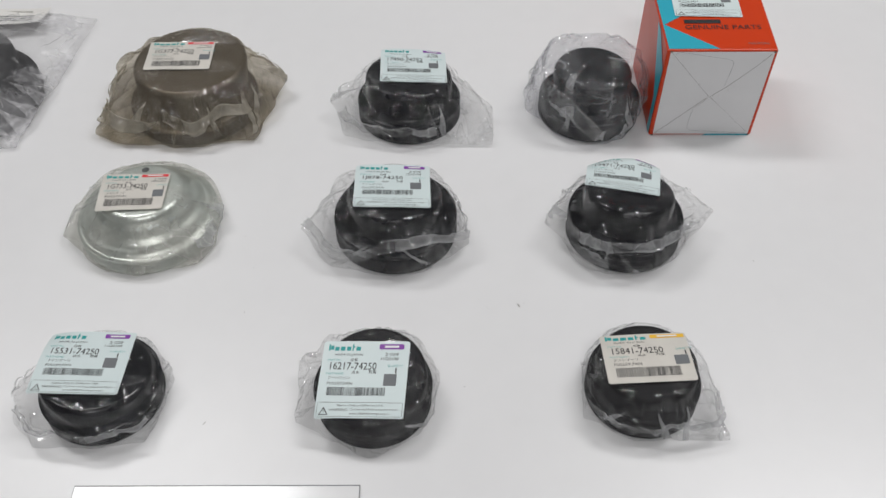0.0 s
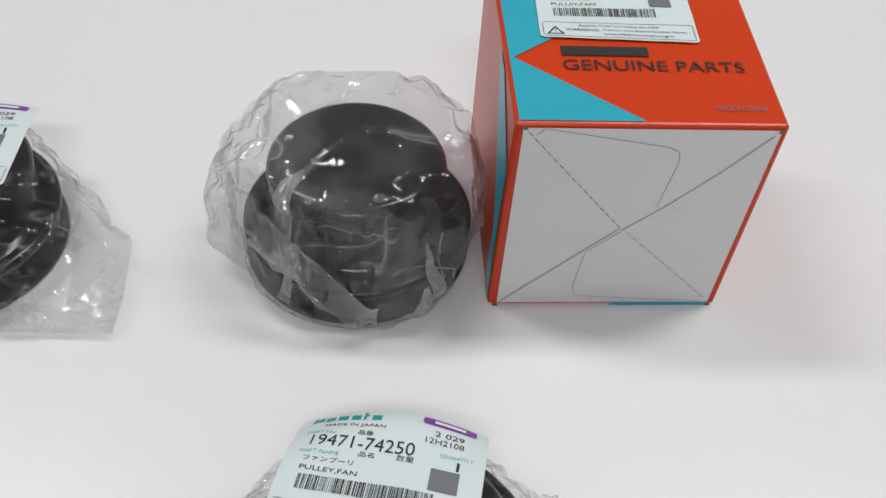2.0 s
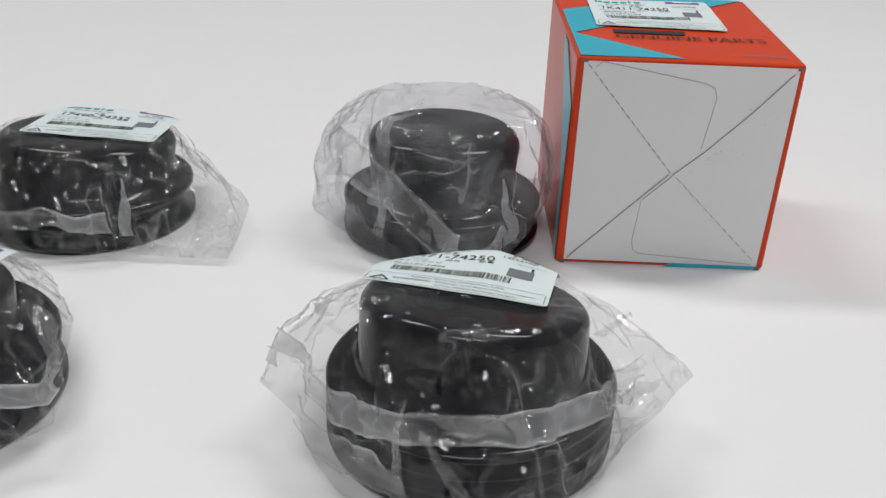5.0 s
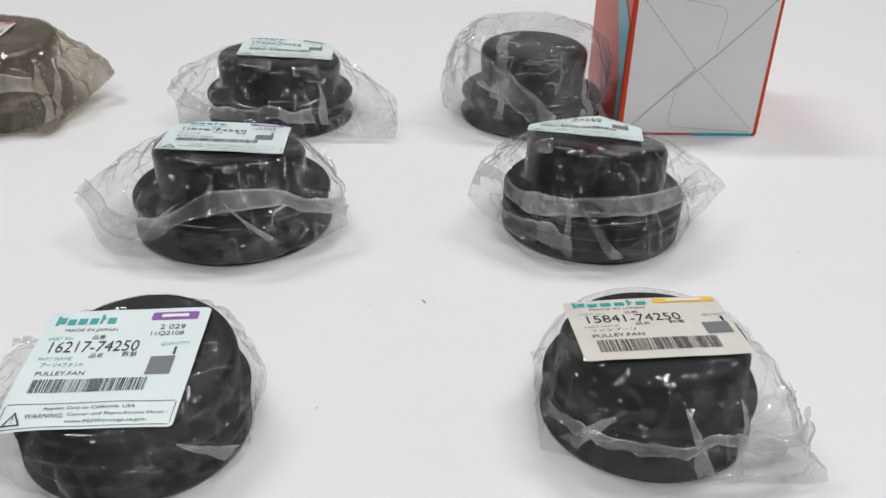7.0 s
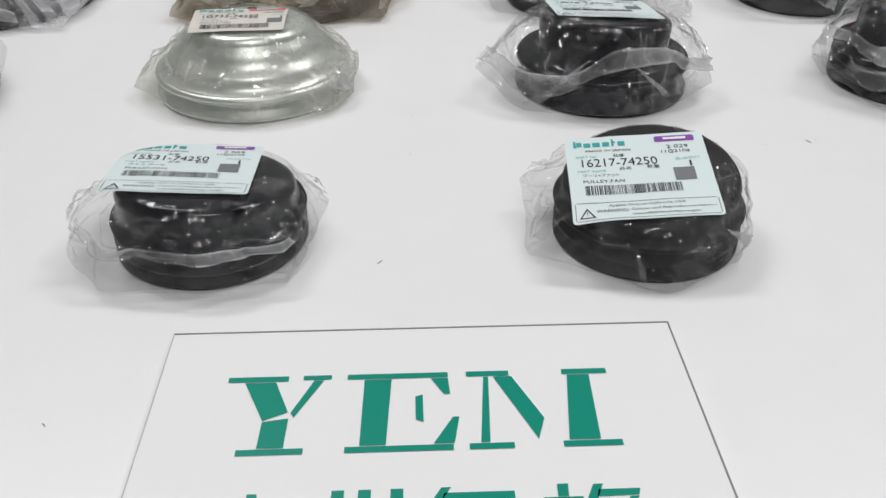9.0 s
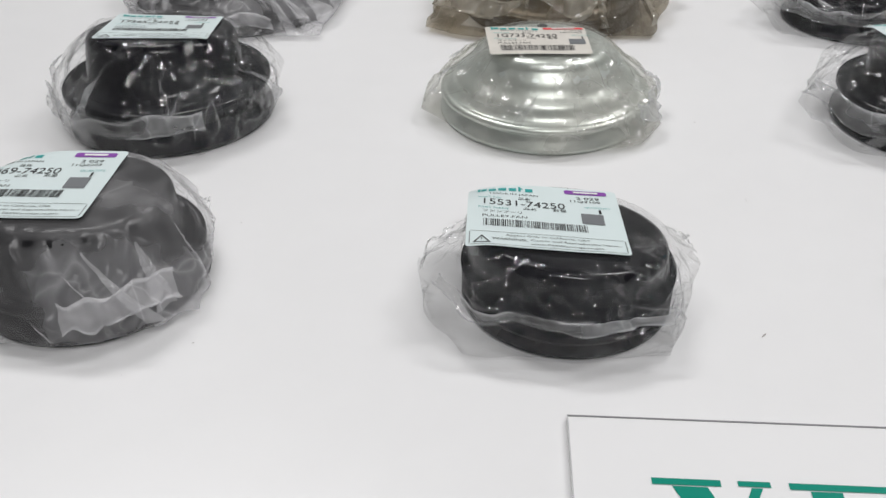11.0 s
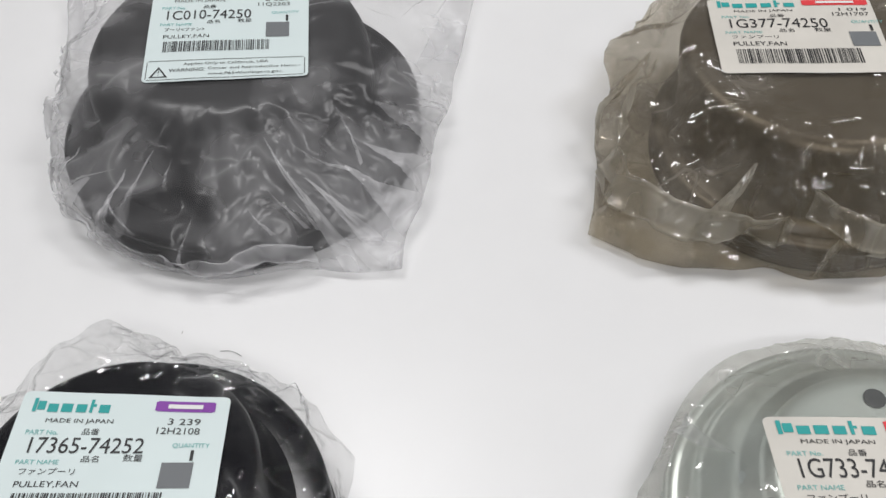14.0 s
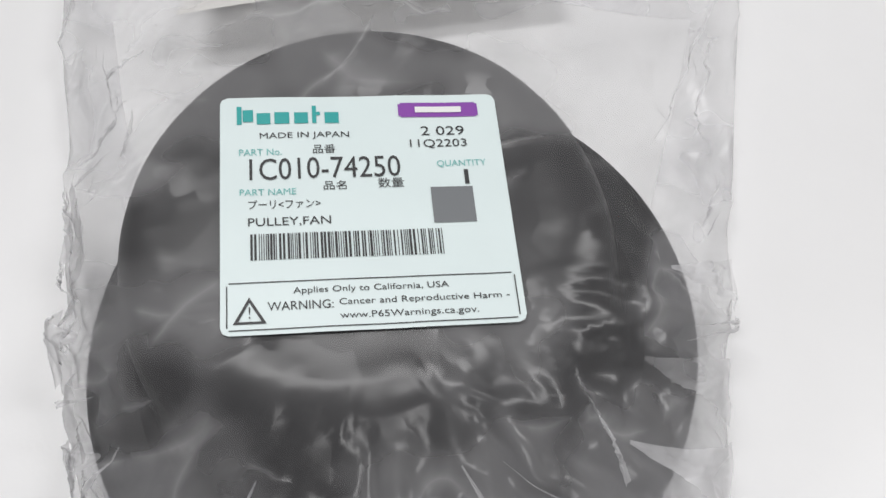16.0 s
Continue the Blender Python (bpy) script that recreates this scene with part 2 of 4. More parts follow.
# ---- pulleys in bags ----
class Wrap:
    """The film over one pulley: the height of the film, and of the label on it, over each spot of the table."""

    def __init__(self, spec):
        self.s = spec
        cx, cy = spec["at"]
        r = spec["flange"] + 0.004
        ring = [(cx + r * math.cos(a), cy + r * math.sin(a)) for a in np.linspace(0, 2 * math.pi, 48, endpoint=False)]
        self.corners = [(x - cx, y - cy, z) for x, y, z in spec["tips"]]
        self.poly = hull([(x - cx, y - cy) for x, y in ring] + [(x, y) for x, y, _ in self.corners])

    def reach(self, a):
        dx, dy = math.cos(a), math.sin(a)
        best = 0.0
        for (x0, y0), (x1, y1) in zip(self.poly, self.poly[1:] + self.poly[:1]):
            ex, ey = x1 - x0, y1 - y0
            det = dx * ey - dy * ex
            if abs(det) > 1e-12:
                k, q = (x0 * ey - y0 * ex) / det, (x0 * dy - y0 * dx) / det
                if k > 0 and -1e-9 <= q <= 1 + 1e-9:
                    best = max(best, k)
        return best

    def rim(self, a):
        """Height of the film's outer edge that way."""
        z, weight = 0.004 * 0.6, 0.6
        for x, y, tip in self.corners:
            gap = abs((a - math.atan2(y, x) + math.pi) % (2 * math.pi) - math.pi)
            w = math.exp(-(gap / 0.3) ** 2) * 3
            z, weight = z + w * tip, weight + w
        return z / weight

    def plane(self, x, y):
        cx, cy = self.s["at"]
        tx, ty = self.s["lean"]
        return self.s["tall"] + 0.0012 + tx * (x - cx) + ty * (y - cy)

    def profile(self, a, reach):
        s = self.s
        tx, ty = s["lean"]
        slope = tx * math.cos(a) + ty * math.sin(a)
        top, tall = s["top"] + s.get("puff", 0.0) * 0.5, s["tall"] + 0.0012 + s.get("puff", 0.0)
        ox, oy = s.get("offset", (0.0, 0.0))
        top += ox * math.cos(a) + oy * math.sin(a)
        pts = [(0.0, tall), (top * 0.96, tall + slope * top * 0.96), (top + 0.001, tall + slope * top - 0.003)]
        edge, rim = (reach, self.rim(a)), (s["flange"] + 0.0015, s["step"] + 0.001)
        b = pts[-1]
        line = b[1] + (edge[1] - b[1]) * (rim[0] - b[0]) / max(edge[0] - b[0], 1e-4)
        sag = s.get("sag", -0.4)
        mid = [rim] if line < rim[1] + 0.0005 else []
        stops = [b, *mid, edge]
        out = []
        for p, q in zip(stops, stops[1:]):
            for k in (0.25, 0.5, 0.75):
                drop = sag * 0.5 * (p[1] - q[1]) * math.sin(math.pi * k) * (0.6 if mid else 1.0)
                out.append((p[0] + (q[0] - p[0]) * k, p[1] + (q[1] - p[1]) * k - drop))
            out.append(q)
        return pts, out

    def tent(self, x, y):
        """How far a peaked bag lifts its label: most at the back, over one ridge."""
        if "tent" not in self.s:
            return 0.0
        ridge_at, lift = self.s["tent"]
        lx, ly, c, q = label_frame(self.s)
        u, v = (x - lx) * c + (y - ly) * q, -(x - lx) * q + (y - ly) * c
        return lift * max(0.0, 1 - abs(u - ridge_at) / 0.036) * min(1.0, max(0.0, (v + 0.033) / 0.055)) * min(1.0, max(0.0, (0.06 - v) / 0.02))

    def label_height(self, x, y):
        s = self.s
        cx, cy = s["at"]
        flat = self.plane(x, y)
        ox, oy = s.get("offset", (0.0, 0.0))
        r = math.hypot(x - cx - ox, y - cy - oy)
        beyond = max(0.0, r - s["top"] * 0.93)
        return flat + 0.0008 + self.tent(x, y) - beyond * beyond * s.get("bend", 28.0)


def resample(points, count):
    pts = np.array(points)
    d = np.concatenate([[0], np.cumsum(np.linalg.norm(np.diff(pts, axis=0), axis=1))])
    t = np.linspace(0, d[-1], count)
    return np.stack([np.interp(t, d, pts[:, 0]), np.interp(t, d, pts[:, 1])], 1)


def label_frame(spec):
    (x, y), yaw = spec["label_at"], radians(spec["yaw"])
    return x, y, math.cos(yaw), math.sin(yaw)


def keep_off(spec, X):
    """Moves spots of the film out of the pulley and off the table."""
    top, tall, flange, step, foot = spec["top"], spec["tall"], spec["flange"], spec["step"], spec["foot"]
    tx, ty = spec["lean"]
    ox, oy = spec.get("offset", (0.0, 0.0))
    gap = 0.0012
    x, y, z = X[..., 0], X[..., 1], X[..., 2]
    bend = spec.get("round", 0.006)
    stops = [(step, foot)] + [(tall - bend + bend * math.sin(q), top - bend + bend * math.cos(q)) for q in np.linspace(0, 1.4, 7)]
    if "waist" in spec:
        stops[1:1] = [(spec["waist"][1], spec["waist"][0]), (spec["neck"][1], spec["neck"][0])]
    f = np.clip((z - step) / (tall - step), 0, 1)
    px, py = x - ox * f, y - oy * f
    r = np.maximum(np.hypot(px, py), 1e-6)
    lid = tall + gap + tx * px + ty * py
    wall = np.interp(z, [q[0] for q in stops], [q[1] for q in stops]) + gap
    up, out = lid - z, wall - r
    inside = (up > 0) & (out > 0) & (z > step)
    rise, spread = inside & (up <= out), inside & (up > out)
    z[rise] += up[rise]
    x[spread] += (px / r * out)[spread]
    y[spread] += (py / r * out)[spread]
    r = np.maximum(np.hypot(x, y), 1e-6)
    up, out = step + gap - z, flange + gap - r
    inside = (up > 0) & (out > 0)
    rise, spread = inside & (up <= out), inside & (up > out)
    z[rise] += up[rise]
    x[spread] += (x / r * out)[spread]
    y[spread] += (y / r * out)[spread]
    np.maximum(z, 0.0006, out=z)


def settle(spec, X, free, loose, rounds, around, along, stiff, fall):
    """Lets a ring-shaped sheet of slack film buckle and sink over its pulley. X: turns x rows x 3."""
    pairs = []
    T, R = X.shape[:2]
    I, K = np.meshgrid(np.arange(T), np.arange(R), indexing="ij")
    I, K = I.ravel(), K.ravel()

    def add(di, dk, keep, gain, pull):
        ok = keep & (K + dk >= 0) & (K + dk < R)
        p, q = I[ok] * R + K[ok], (I[ok] + di) % T * R + K[ok] + dk
        pairs.append((p, q, gain, pull))
    for odd in (0, 1):
        add(1, 0, I % 2 == odd, around, 1.0)
        add(0, 1, K % 2 == odd, along, 1.0)
        add(1, 1, I % 2 == odd, (around + along) / 2, 1.0)
        add(1, -1, I % 2 == odd, (around + along) / 2, 1.0)
        add(2, 0, I // 2 % 2 == odd, around * 0.8, stiff)
        add(0, 2, K // 2 % 2 == odd, along * 0.8, stiff)
    P = X.reshape(-1, 3)
    w, slack = free.ravel(), loose.ravel()
    ready = []
    for p, q, gain, pull in pairs:
        rest = np.linalg.norm(P[p] - P[q], axis=1) * (1 + gain * (slack[p] + slack[q]) / 2)
        both = w[p] + w[q]
        ready.append((p, q, rest, (w[p] / np.maximum(both, 1e-6))[:, None] * pull * (both > 0)[:, None], (w[q] / np.maximum(both, 1e-6))[:, None] * pull * (both > 0)[:, None]))
    rnd = np.random.RandomState(int(spec["seed"] * 10))
    P += rnd.normal(0, 1, P.shape) * (w * slack)[:, None] * 0.002
    before = P.copy()
    for _ in range(rounds):
        speed = (P - before) * 0.88
        before[:] = P
        P += speed * w[:, None]
        P[:, 2] -= fall * w
        for p, q, rest, wp, wq in ready:
            d = P[q] - P[p]
            far = np.maximum(np.sqrt((d * d).sum(1)), 1e-7)
            d *= ((far - rest) / far)[:, None]
            P[p] += d * wp
            P[q] -= d * wq
        held = P.copy()
        keep_off(spec, P.reshape(T, R, 3))
        P[w == 0] = held[w == 0]
    return P.reshape(T, R, 3)


def bag(spec, parent):
    """The film: a slack sheet from the lid down to the hem, buckled into folds, then finer ones."""
    wrap, seed, slack = Wrap(spec), spec["seed"], spec.get("slack", 1.0)
    supple = spec.get("supple", False)
    turns, top_rows, side_rows, under_rows = 96, 8, 15, 3
    cx, cy = spec["at"]
    rows = top_rows + side_rows + under_rows
    angles = [2 * math.pi * i / turns for i in range(turns)]
    for x, y, _ in wrap.corners:
        a = math.atan2(y, x) % (2 * math.pi)
        angles[round(a / (2 * math.pi) * turns) % turns] = a
    X, loose = np.zeros((turns, rows, 3)), np.zeros((turns, rows))
    for i, a in enumerate(angles):
        reach = wrap.reach(a) + (0.008 if supple else 0.004) * slack * (noise.noise((math.cos(a) * 4.5, math.sin(a) * 4.5, seed)) - 0.25)
        reach = max(reach, spec["flange"] + 0.0035)
        top, side = wrap.profile(a, reach)
        edge = side[-1]
        tuck = [edge, (edge[0] - 0.002, edge[1] * 0.6), (max(spec["flange"] - 0.004, edge[0] - 0.03), 0.0007)]
        line = np.concatenate([resample(top, top_rows + 1)[:-1], resample([top[-1], *side], side_rows + 1)[:-1], resample(tuck, under_rows)])
        for k in range(rows):
            r, z = line[k]
            X[i, k] = r * math.cos(a), r * math.sin(a), z
            patch = 0.55 + 0.9 * abs(noise.noise((math.cos(a) * 1.7 + seed, math.sin(a) * 1.7, k * 0.15))) + 0.5 * noise.noise((math.cos(a) * 5, math.sin(a) * 5 + seed, k * 0.3))
            loose[i, k] = min(1.0, max(0.0, (k - top_rows + 2) / 3)) * max(0.2, patch) * (1 if k < top_rows + side_rows else 0)
    free = np.ones((turns, rows))
    free[:, :4] = 0
    free[:, top_rows + side_rows:] = 0
    around, along, stiff = spec.get("give", (0.13, 0.07, 0.08) if supple else (0.12, 0.07, 0.10))
    keep_off(spec, X[:, 4:top_rows + side_rows])
    X = settle(spec, X, free, loose, 90, around * slack, along * slack, stiff, spec.get("fall", 0.000003))

    def finer(A):
        """Twice as many turns and rows, by halves."""
        A = np.stack([A, (A + np.roll(A, -1, 0)) / 2], 1).reshape(-1, *A.shape[1:])
        mid = (A[:, 1:] + A[:, :-1]) / 2
        out = np.zeros((A.shape[0], A.shape[1] * 2 - 1, *A.shape[2:]))
        out[:, 0::2], out[:, 1::2] = A, mid
        return out
    X, loose, free = finer(X), finer(loose), (finer(free) > 0.99).astype(float)
    X = settle(spec, X, free, loose, 36, (0.012 if supple else 0.03), (0.008 if supple else 0.022), 0.25 if supple else 0.05, 0.0)
    turns, rows, top_rows, side_rows = turns * 2, rows * 2 - 1, top_rows * 2, side_rows * 2
    if "number" in spec:
        lx, ly, c, q = label_frame(spec)
        w, h = spec.get("size", (0.07, 0.066))
        for i in range(turns):
            for k in range(rows):
                x, y, z = X[i, k]
                u, v = (x + cx - lx) * c + (y + cy - ly) * q, -(x + cx - lx) * q + (y + cy - ly) * c
                out = max(abs(u) - w / 2, abs(v) - h / 2, 0.0)
                if out < 0.008 and z > 0.012 and k <= top_rows + side_rows:
                    X[i, k, 2] = min(z + (wrap.tent(x + cx, y + cy) if k < top_rows + 4 else 0.0), wrap.label_height(x + cx, y + cy) - 0.0008 + (out / 0.008) ** 2 * 0.004)
    verts = [tuple(v) for v in X.reshape(-1, 3)]
    faces = []
    for i in range(turns):
        j = (i + 1) % turns
        for k in range(1, rows - 1):
            p, q, m, n = i * rows + k, j * rows + k, j * rows + k + 1, i * rows + k + 1
            faces += [(m, q, p), (n, m, p)] if (i + k) % 2 else [(n, q, p), (n, m, q)]
    verts.append((0.0, 0.0, sum(verts[i * rows + 1][2] for i in range(turns)) / turns))
    for i in range(turns):
        faces.append((len(verts) - 1, i * rows + 1, (i + 1) % turns * rows + 1))
    body = piece("bag", mesh_of("bag", verts, faces, spec["film"], True), parent, spec.get("bag_label", "crumpled clear plastic bag"))
    # folded strips of the film, lying on it: the mouth, and the pleats that run out to the corners
    rnd = random.Random(int(seed * 10))
    strips = [(mid - wide, mid + wide, k0, k1, skew) for mid, wide, k0, k1, skew in spec.get("seams", ())]
    for _ in range(spec.get("creases", 0)):
        mid = rnd.uniform(130, 410)
        k0 = rnd.uniform(15, 44)
        strips.append((mid - 0.7, mid + 0.7, k0, min(57.5, k0 + rnd.uniform(6, 26)), rnd.uniform(-16, 16)))
    for _ in range(spec.get("pleats", 5)):
        mid, wide = rnd.uniform(150, 390), rnd.uniform(2, 6)
        strips.append((mid - wide, mid + wide, rnd.uniform(17, 30), rnd.uniform(44, 57), rnd.uniform(-28, 28)))

    def film(deg, k, lift):
        """A spot on the film: the way out from the middle, how far down (14 the shoulder, 58 the hem), and its lift."""
        a = radians(deg)
        col = (a % (2 * math.pi)) / (2 * math.pi) * turns
        row = min(max(top_rows + (k - 14) / 44 * side_rows, 1.0), top_rows + side_rows - 0.2)
        i0, r0 = int(col) % turns, int(row)
        fa, fr, i1 = col - int(col), row - int(row), (int(col) + 1) % turns
        near, far = (Vector(verts[i0 * rows + r]) * (1 - fa) + Vector(verts[i1 * rows + r]) * fa for r in (r0, r0 + 1))
        p = near * (1 - fr) + far * fr
        return (p.x + lift * math.cos(a), p.y + lift * math.sin(a), p.z + lift * 0.8)

    # the bag's mouth: a ribbon of doubled film with rolled edges, wandering over the front
    mouths = list(spec.get("mouths", ()))
    for a0, a1, k0, k1 in spec.get("folds", ()):
        count = max(3, int((a1 - a0) / 13))
        mouths.append(([(a0 + (a1 - a0) * i / count, (k0 + k1) / 2 + 7 * noise.noise((i * 0.7 + seed, k0, 2))) for i in range(count + 1)], abs(k1 - k0)))
    for n, (way, wide) in enumerate(mouths):
        stops, steps = np.array(way, float), 64
        at = np.linspace(0, len(way) - 1, steps + 1)
        soft = lambda c: np.convolve(np.pad(np.interp(at, range(len(way)), stops[:, c]), 3, mode="edge"), np.ones(7) / 7, "valid")
        angs, mids = soft(0), soft(1)
        section = [(-0.38, 0.0026), (-0.5, 0.0034), (-0.47, 0.0022), (-0.25, 0.0016), (0.0, 0.0018), (0.25, 0.0014), (0.46, 0.0018), (0.5, 0.0028), (0.40, 0.0022)]
        fv, ff, cols = [], [], len(section) - 1
        for i in range(steps + 1):
            swell = 1.0 + 0.35 * noise.noise((i * 0.09, n, seed))
            for across, lift in section:
                fv.append(film(angs[i], mids[i] + across * wide * swell, lift * (1 + 0.6 * noise.noise((i * 0.13, across * 2, seed)))))
        for i in range(steps):
            for j in range(cols):
                b = i * (cols + 1) + j
                ff.append((b, b + cols + 1, b + cols + 2, b + 1))
        piece("mouth", mesh_of("mouth", fv, ff, spec["fold_film"], True), body, "doubled film at the bag's mouth")
    for n, (a0, a1, k0, k1, skew) in enumerate(strips):
        fv, ff, steps, cols = [], [], max(8, int((a1 - a0) / 2.5)), 26
        for i in range(steps + 1):
            q = i / steps
            for j in range(cols + 1):
                fan = 1.0 if a1 - a0 > 60 else spec.get("fan", 0.12)
                fan += (1 - fan) * j / cols
                a = (a0 + a1) / 2 + (a1 - a0) * (q - 0.5) * fan + skew * j / cols
                fv.append(film(a, k0 + (k1 - k0) * j / cols + 0.3 * noise.noise((q * 3.3 + seed, n, 1)), 0.0012 + 0.002 * math.sin(math.pi * j / cols) * (0.4 + abs(noise.noise((q * 3, j * 0.4, seed))))))
        for i in range(steps):
            for j in range(cols):
                b = i * (cols + 1) + j
                ff.append((b, b + cols + 1, b + cols + 2, b + 1))
        piece("fold", mesh_of("fold", fv, ff, spec["fold_film"], spec.get("supple", False)), body, "pressed pleat in the film")
    return body


def pulley_metal(spec, parent):
    top, tall, flange, step, foot = spec["top"], spec["tall"], spec["flange"], spec["step"], spec["foot"]
    tx, ty = spec["lean"]

    ox, oy = spec.get("offset", (0.0, 0.0))

    def leaned(verts):
        """Tips the cup with its tilted top, the rim staying flat."""
        out = []
        for x, y, z in verts:
            f = max(0.0, (z - step) / (tall - step))
            out.append((x + ox * f, y + oy * f, z + (tx * x + ty * y) * f))
        return out
    rounding = spec.get("round", 0.006)
    cup = [(0.0005, tall), (top - rounding, tall)]
    cup += [(top - rounding + rounding * math.sin(q), tall - rounding + rounding * math.cos(q)) for q in np.linspace(0.2, 1.45, 6)]
    if "neck" in spec:
        r, z = spec["neck"]
        cup += [(r - 0.001, z + 0.004), (r, z), (r + 0.003, z - 0.003)]
    waist = spec.get("waist")
    if waist:
        cup += [(waist[0] - 0.006, waist[1] + 0.004), (waist[0] - 0.002, waist[1] + 0.0022), (waist[0], waist[1] - 0.001)]
    cup += [(foot - 0.002, step + 0.005), (foot, step + 0.0018), (foot + 0.003, step + 0.0003)]
    verts, faces = lathe(cup)
    piece("cup", mesh_of("cup", leaned(verts), faces, spec["metal"], True), parent, spec.get("cup_label", ""))
    rim = [(foot + 0.002, step), (flange - 0.003, step), (flange - 0.001, step - 0.0006), (flange, step - 0.002)]
    grooves = spec.get("grooves", 1)
    pitch = (step - 0.004) / grooves
    z = step - 0.002
    for g in range(grooves):
        deep = min(0.008, pitch * 0.6)
        rim += [(flange, z - pitch * 0.12), (flange - deep, z - pitch * 0.45), (flange - deep, z - pitch * 0.55), (flange, z - pitch * 0.88)]
        z -= pitch
    rim += [(flange, 0.001), (flange - 0.001, 0.0), (flange - 0.02, 0.0)]
    verts, faces = lathe(rim)
    piece("rim", mesh_of("rim", verts, faces, spec["metal"], True), parent, "grooved belt rim")
    # bolt holes as flat discs, the shade inside put into their dark colour
    for hx, hy, hr in spec.get("holes", ()):
        z = tall + 0.0004 + tx * hx + ty * hy
        hv = [(hx + hr * math.cos(q), hy + hr * math.sin(q), z) for q in np.linspace(0, 2 * math.pi, 24, endpoint=False)]
        piece("bolt_hole", mesh_of("bolt_hole", hv, [tuple(range(24))], HOLE), parent, "dark round bolt hole")


# lines of type: text, left, right, top, bottom as shares of the label, and the ink
def label_lines(number, lot, origin, kana):
    return [("MADE IN " + origin, .145, .466, .171, .205, INK), ("PART No.", .069, .222, .243, .272, PALE_TEAL), ("\u54c1\u756a", .334, .414, .231, .271, INK),
            (number, .105, .638, .287, .382, INK), (lot[0], .723, .876, .155, .197, INK), (lot[1], .68, .88, .216, .258, INK),
            ("QUANTITY", .767, .938, .314, .347, PALE_TEAL), ("1", .857, .872, .358, .423, INK), ("\u54c1\u540d", .365, .445, .395, .434, INK),
            ("\u6570\u91cf", .556, .645, .387, .431, INK), ("PART NAME", .07, .268, .421, .448, PALE_TEAL), (kana, .10, .351, .469, .509, INK),
            ("PULLEY,FAN", .098, .384, .545, .584, INK)]


def sticker(spec, parent, height, origin_xy):
    """The printed label, laid over the height it is given, with its print as raised pieces."""
    lx, ly, c, s = label_frame(spec)
    w, h = spec.get("size", (0.07, 0.066))
    ox, oy = origin_xy
    old = spec.get("old", False)
    tall = 0.72 if old else 1.0   # the old labels end below the bars
    wob = spec["seed"]

    def at(u, v, lift):
        """u, v: shares of the width from the left and of the height from the top."""
        if "quad" in spec:
            q, (tl, tr, br, bl) = v / tall, spec["quad"]
            x, y = ((tl[n] * (1 - u) + tr[n] * u) * (1 - q) + (bl[n] * (1 - u) + br[n] * u) * q for n in (0, 1))
        else:
            a, b = (u - 0.5) * w, (0.5 - v / tall) * h
            x, y = lx + a * c - b * s, ly + a * s + b * c
        z = height(x, y) + lift + 0.0004 * noise.noise((x * 55, y * 55, wob))
        return (x - ox, y - oy, z)

    def inked(u, v, lift):
        """A spot of the print: the old labels set theirs larger and closer."""
        if old:
            v = float(np.interp(v, [0, .045, .13, .17, .287, .382, .545, .584, .612, .718, 1], [0, .02, .088, .112, .204, .295, .43, .473, .50, .636, .72]))
            u = u * 1.1 - 0.005 if v > 0.1 else (u * 1.27 - 0.02 if u < 0.5 else u * 1.4 - 0.33)
        return at(u, v, lift)

    nu, nv, rho = 36, 34, 0.03
    verts, faces = [], []
    for j in range(nv + 1):
        for i in range(nu + 1):
            u, v = i / nu, j / nv * tall
            pu, pv = min(max(u, rho), 1 - rho), min(max(v, rho), tall - rho)
            d = math.hypot(u - pu, v - pv)
            if d > rho and abs(u - pu) > 1e-6 and abs(v - pv) > 1e-6:
                u, v = pu + (u - pu) * rho / d, pv + (v - pv) * rho / d
            verts.append(at(u, v, 0.0))
    for j in range(nv):
        for i in range(nu):
            b = j * (nu + 1) + i
            faces.append((b, b + nu + 1, b + nu + 2, b + 1))
    card = piece("label", mesh_of("label", verts, faces, CREAM if old else PAPER, True), parent, "cream printed paper label" if old else "pale blue printed paper label")
    UP = 0.00022

    def strip(name, boxes, mat, lift=UP, label=""):
        v, f = [], []
        for u0, u1, v0, v1 in boxes:
            n, m = max(1, int((u1 - u0) * 36)), max(1, int((v1 - v0) * 34))
            base = len(v)
            v += [inked(u0 + (u1 - u0) * i / n, v0 + (v1 - v0) * j / m, lift) for j in range(m + 1) for i in range(n + 1)]
            f += [(base + j * (n + 1) + i, base + (j + 1) * (n + 1) + i, base + (j + 1) * (n + 1) + i + 1, base + j * (n + 1) + i + 1) for j in range(m) for i in range(n)]
        return piece(name, mesh_of(name, v, f, mat), card, label)

    def line(text, u0, u1, v0, v1, mat):
        if not text:
            return
        co, f = letters(text)
        v = [inked(u0 + x * (u1 - u0), v1 - y * (v1 - v0), UP) for x, y in co]
        piece("text_line", mesh_of("text_line", v, f, mat), card)

    # the maker's mark as plain teal blocks, and its coloured tag
    strip("maker_mark", [(.062, .080, .045, .13), (.084, .122, .062, .118), (.135, .185, .078, .131), (.20, .254, .075, .13), (.272, .322, .077, .13), (.337, .352, .045, .13), (.352, .366, .075, .092), (.382, .433, .077, .13)], TEAL)
    tag = {"purple": PURPLE, "red": RED, "yellow": YELLOW}[spec.get("tag", "purple")]
    strip("colour_tag", [(.649, .658, .046, .105), (.658, .925, .04, .11), (.925, .934, .046, .105)], tag)
    strip("tag_bar", [(.71, .875, .062, .09)], WHITE_INK, UP * 2)
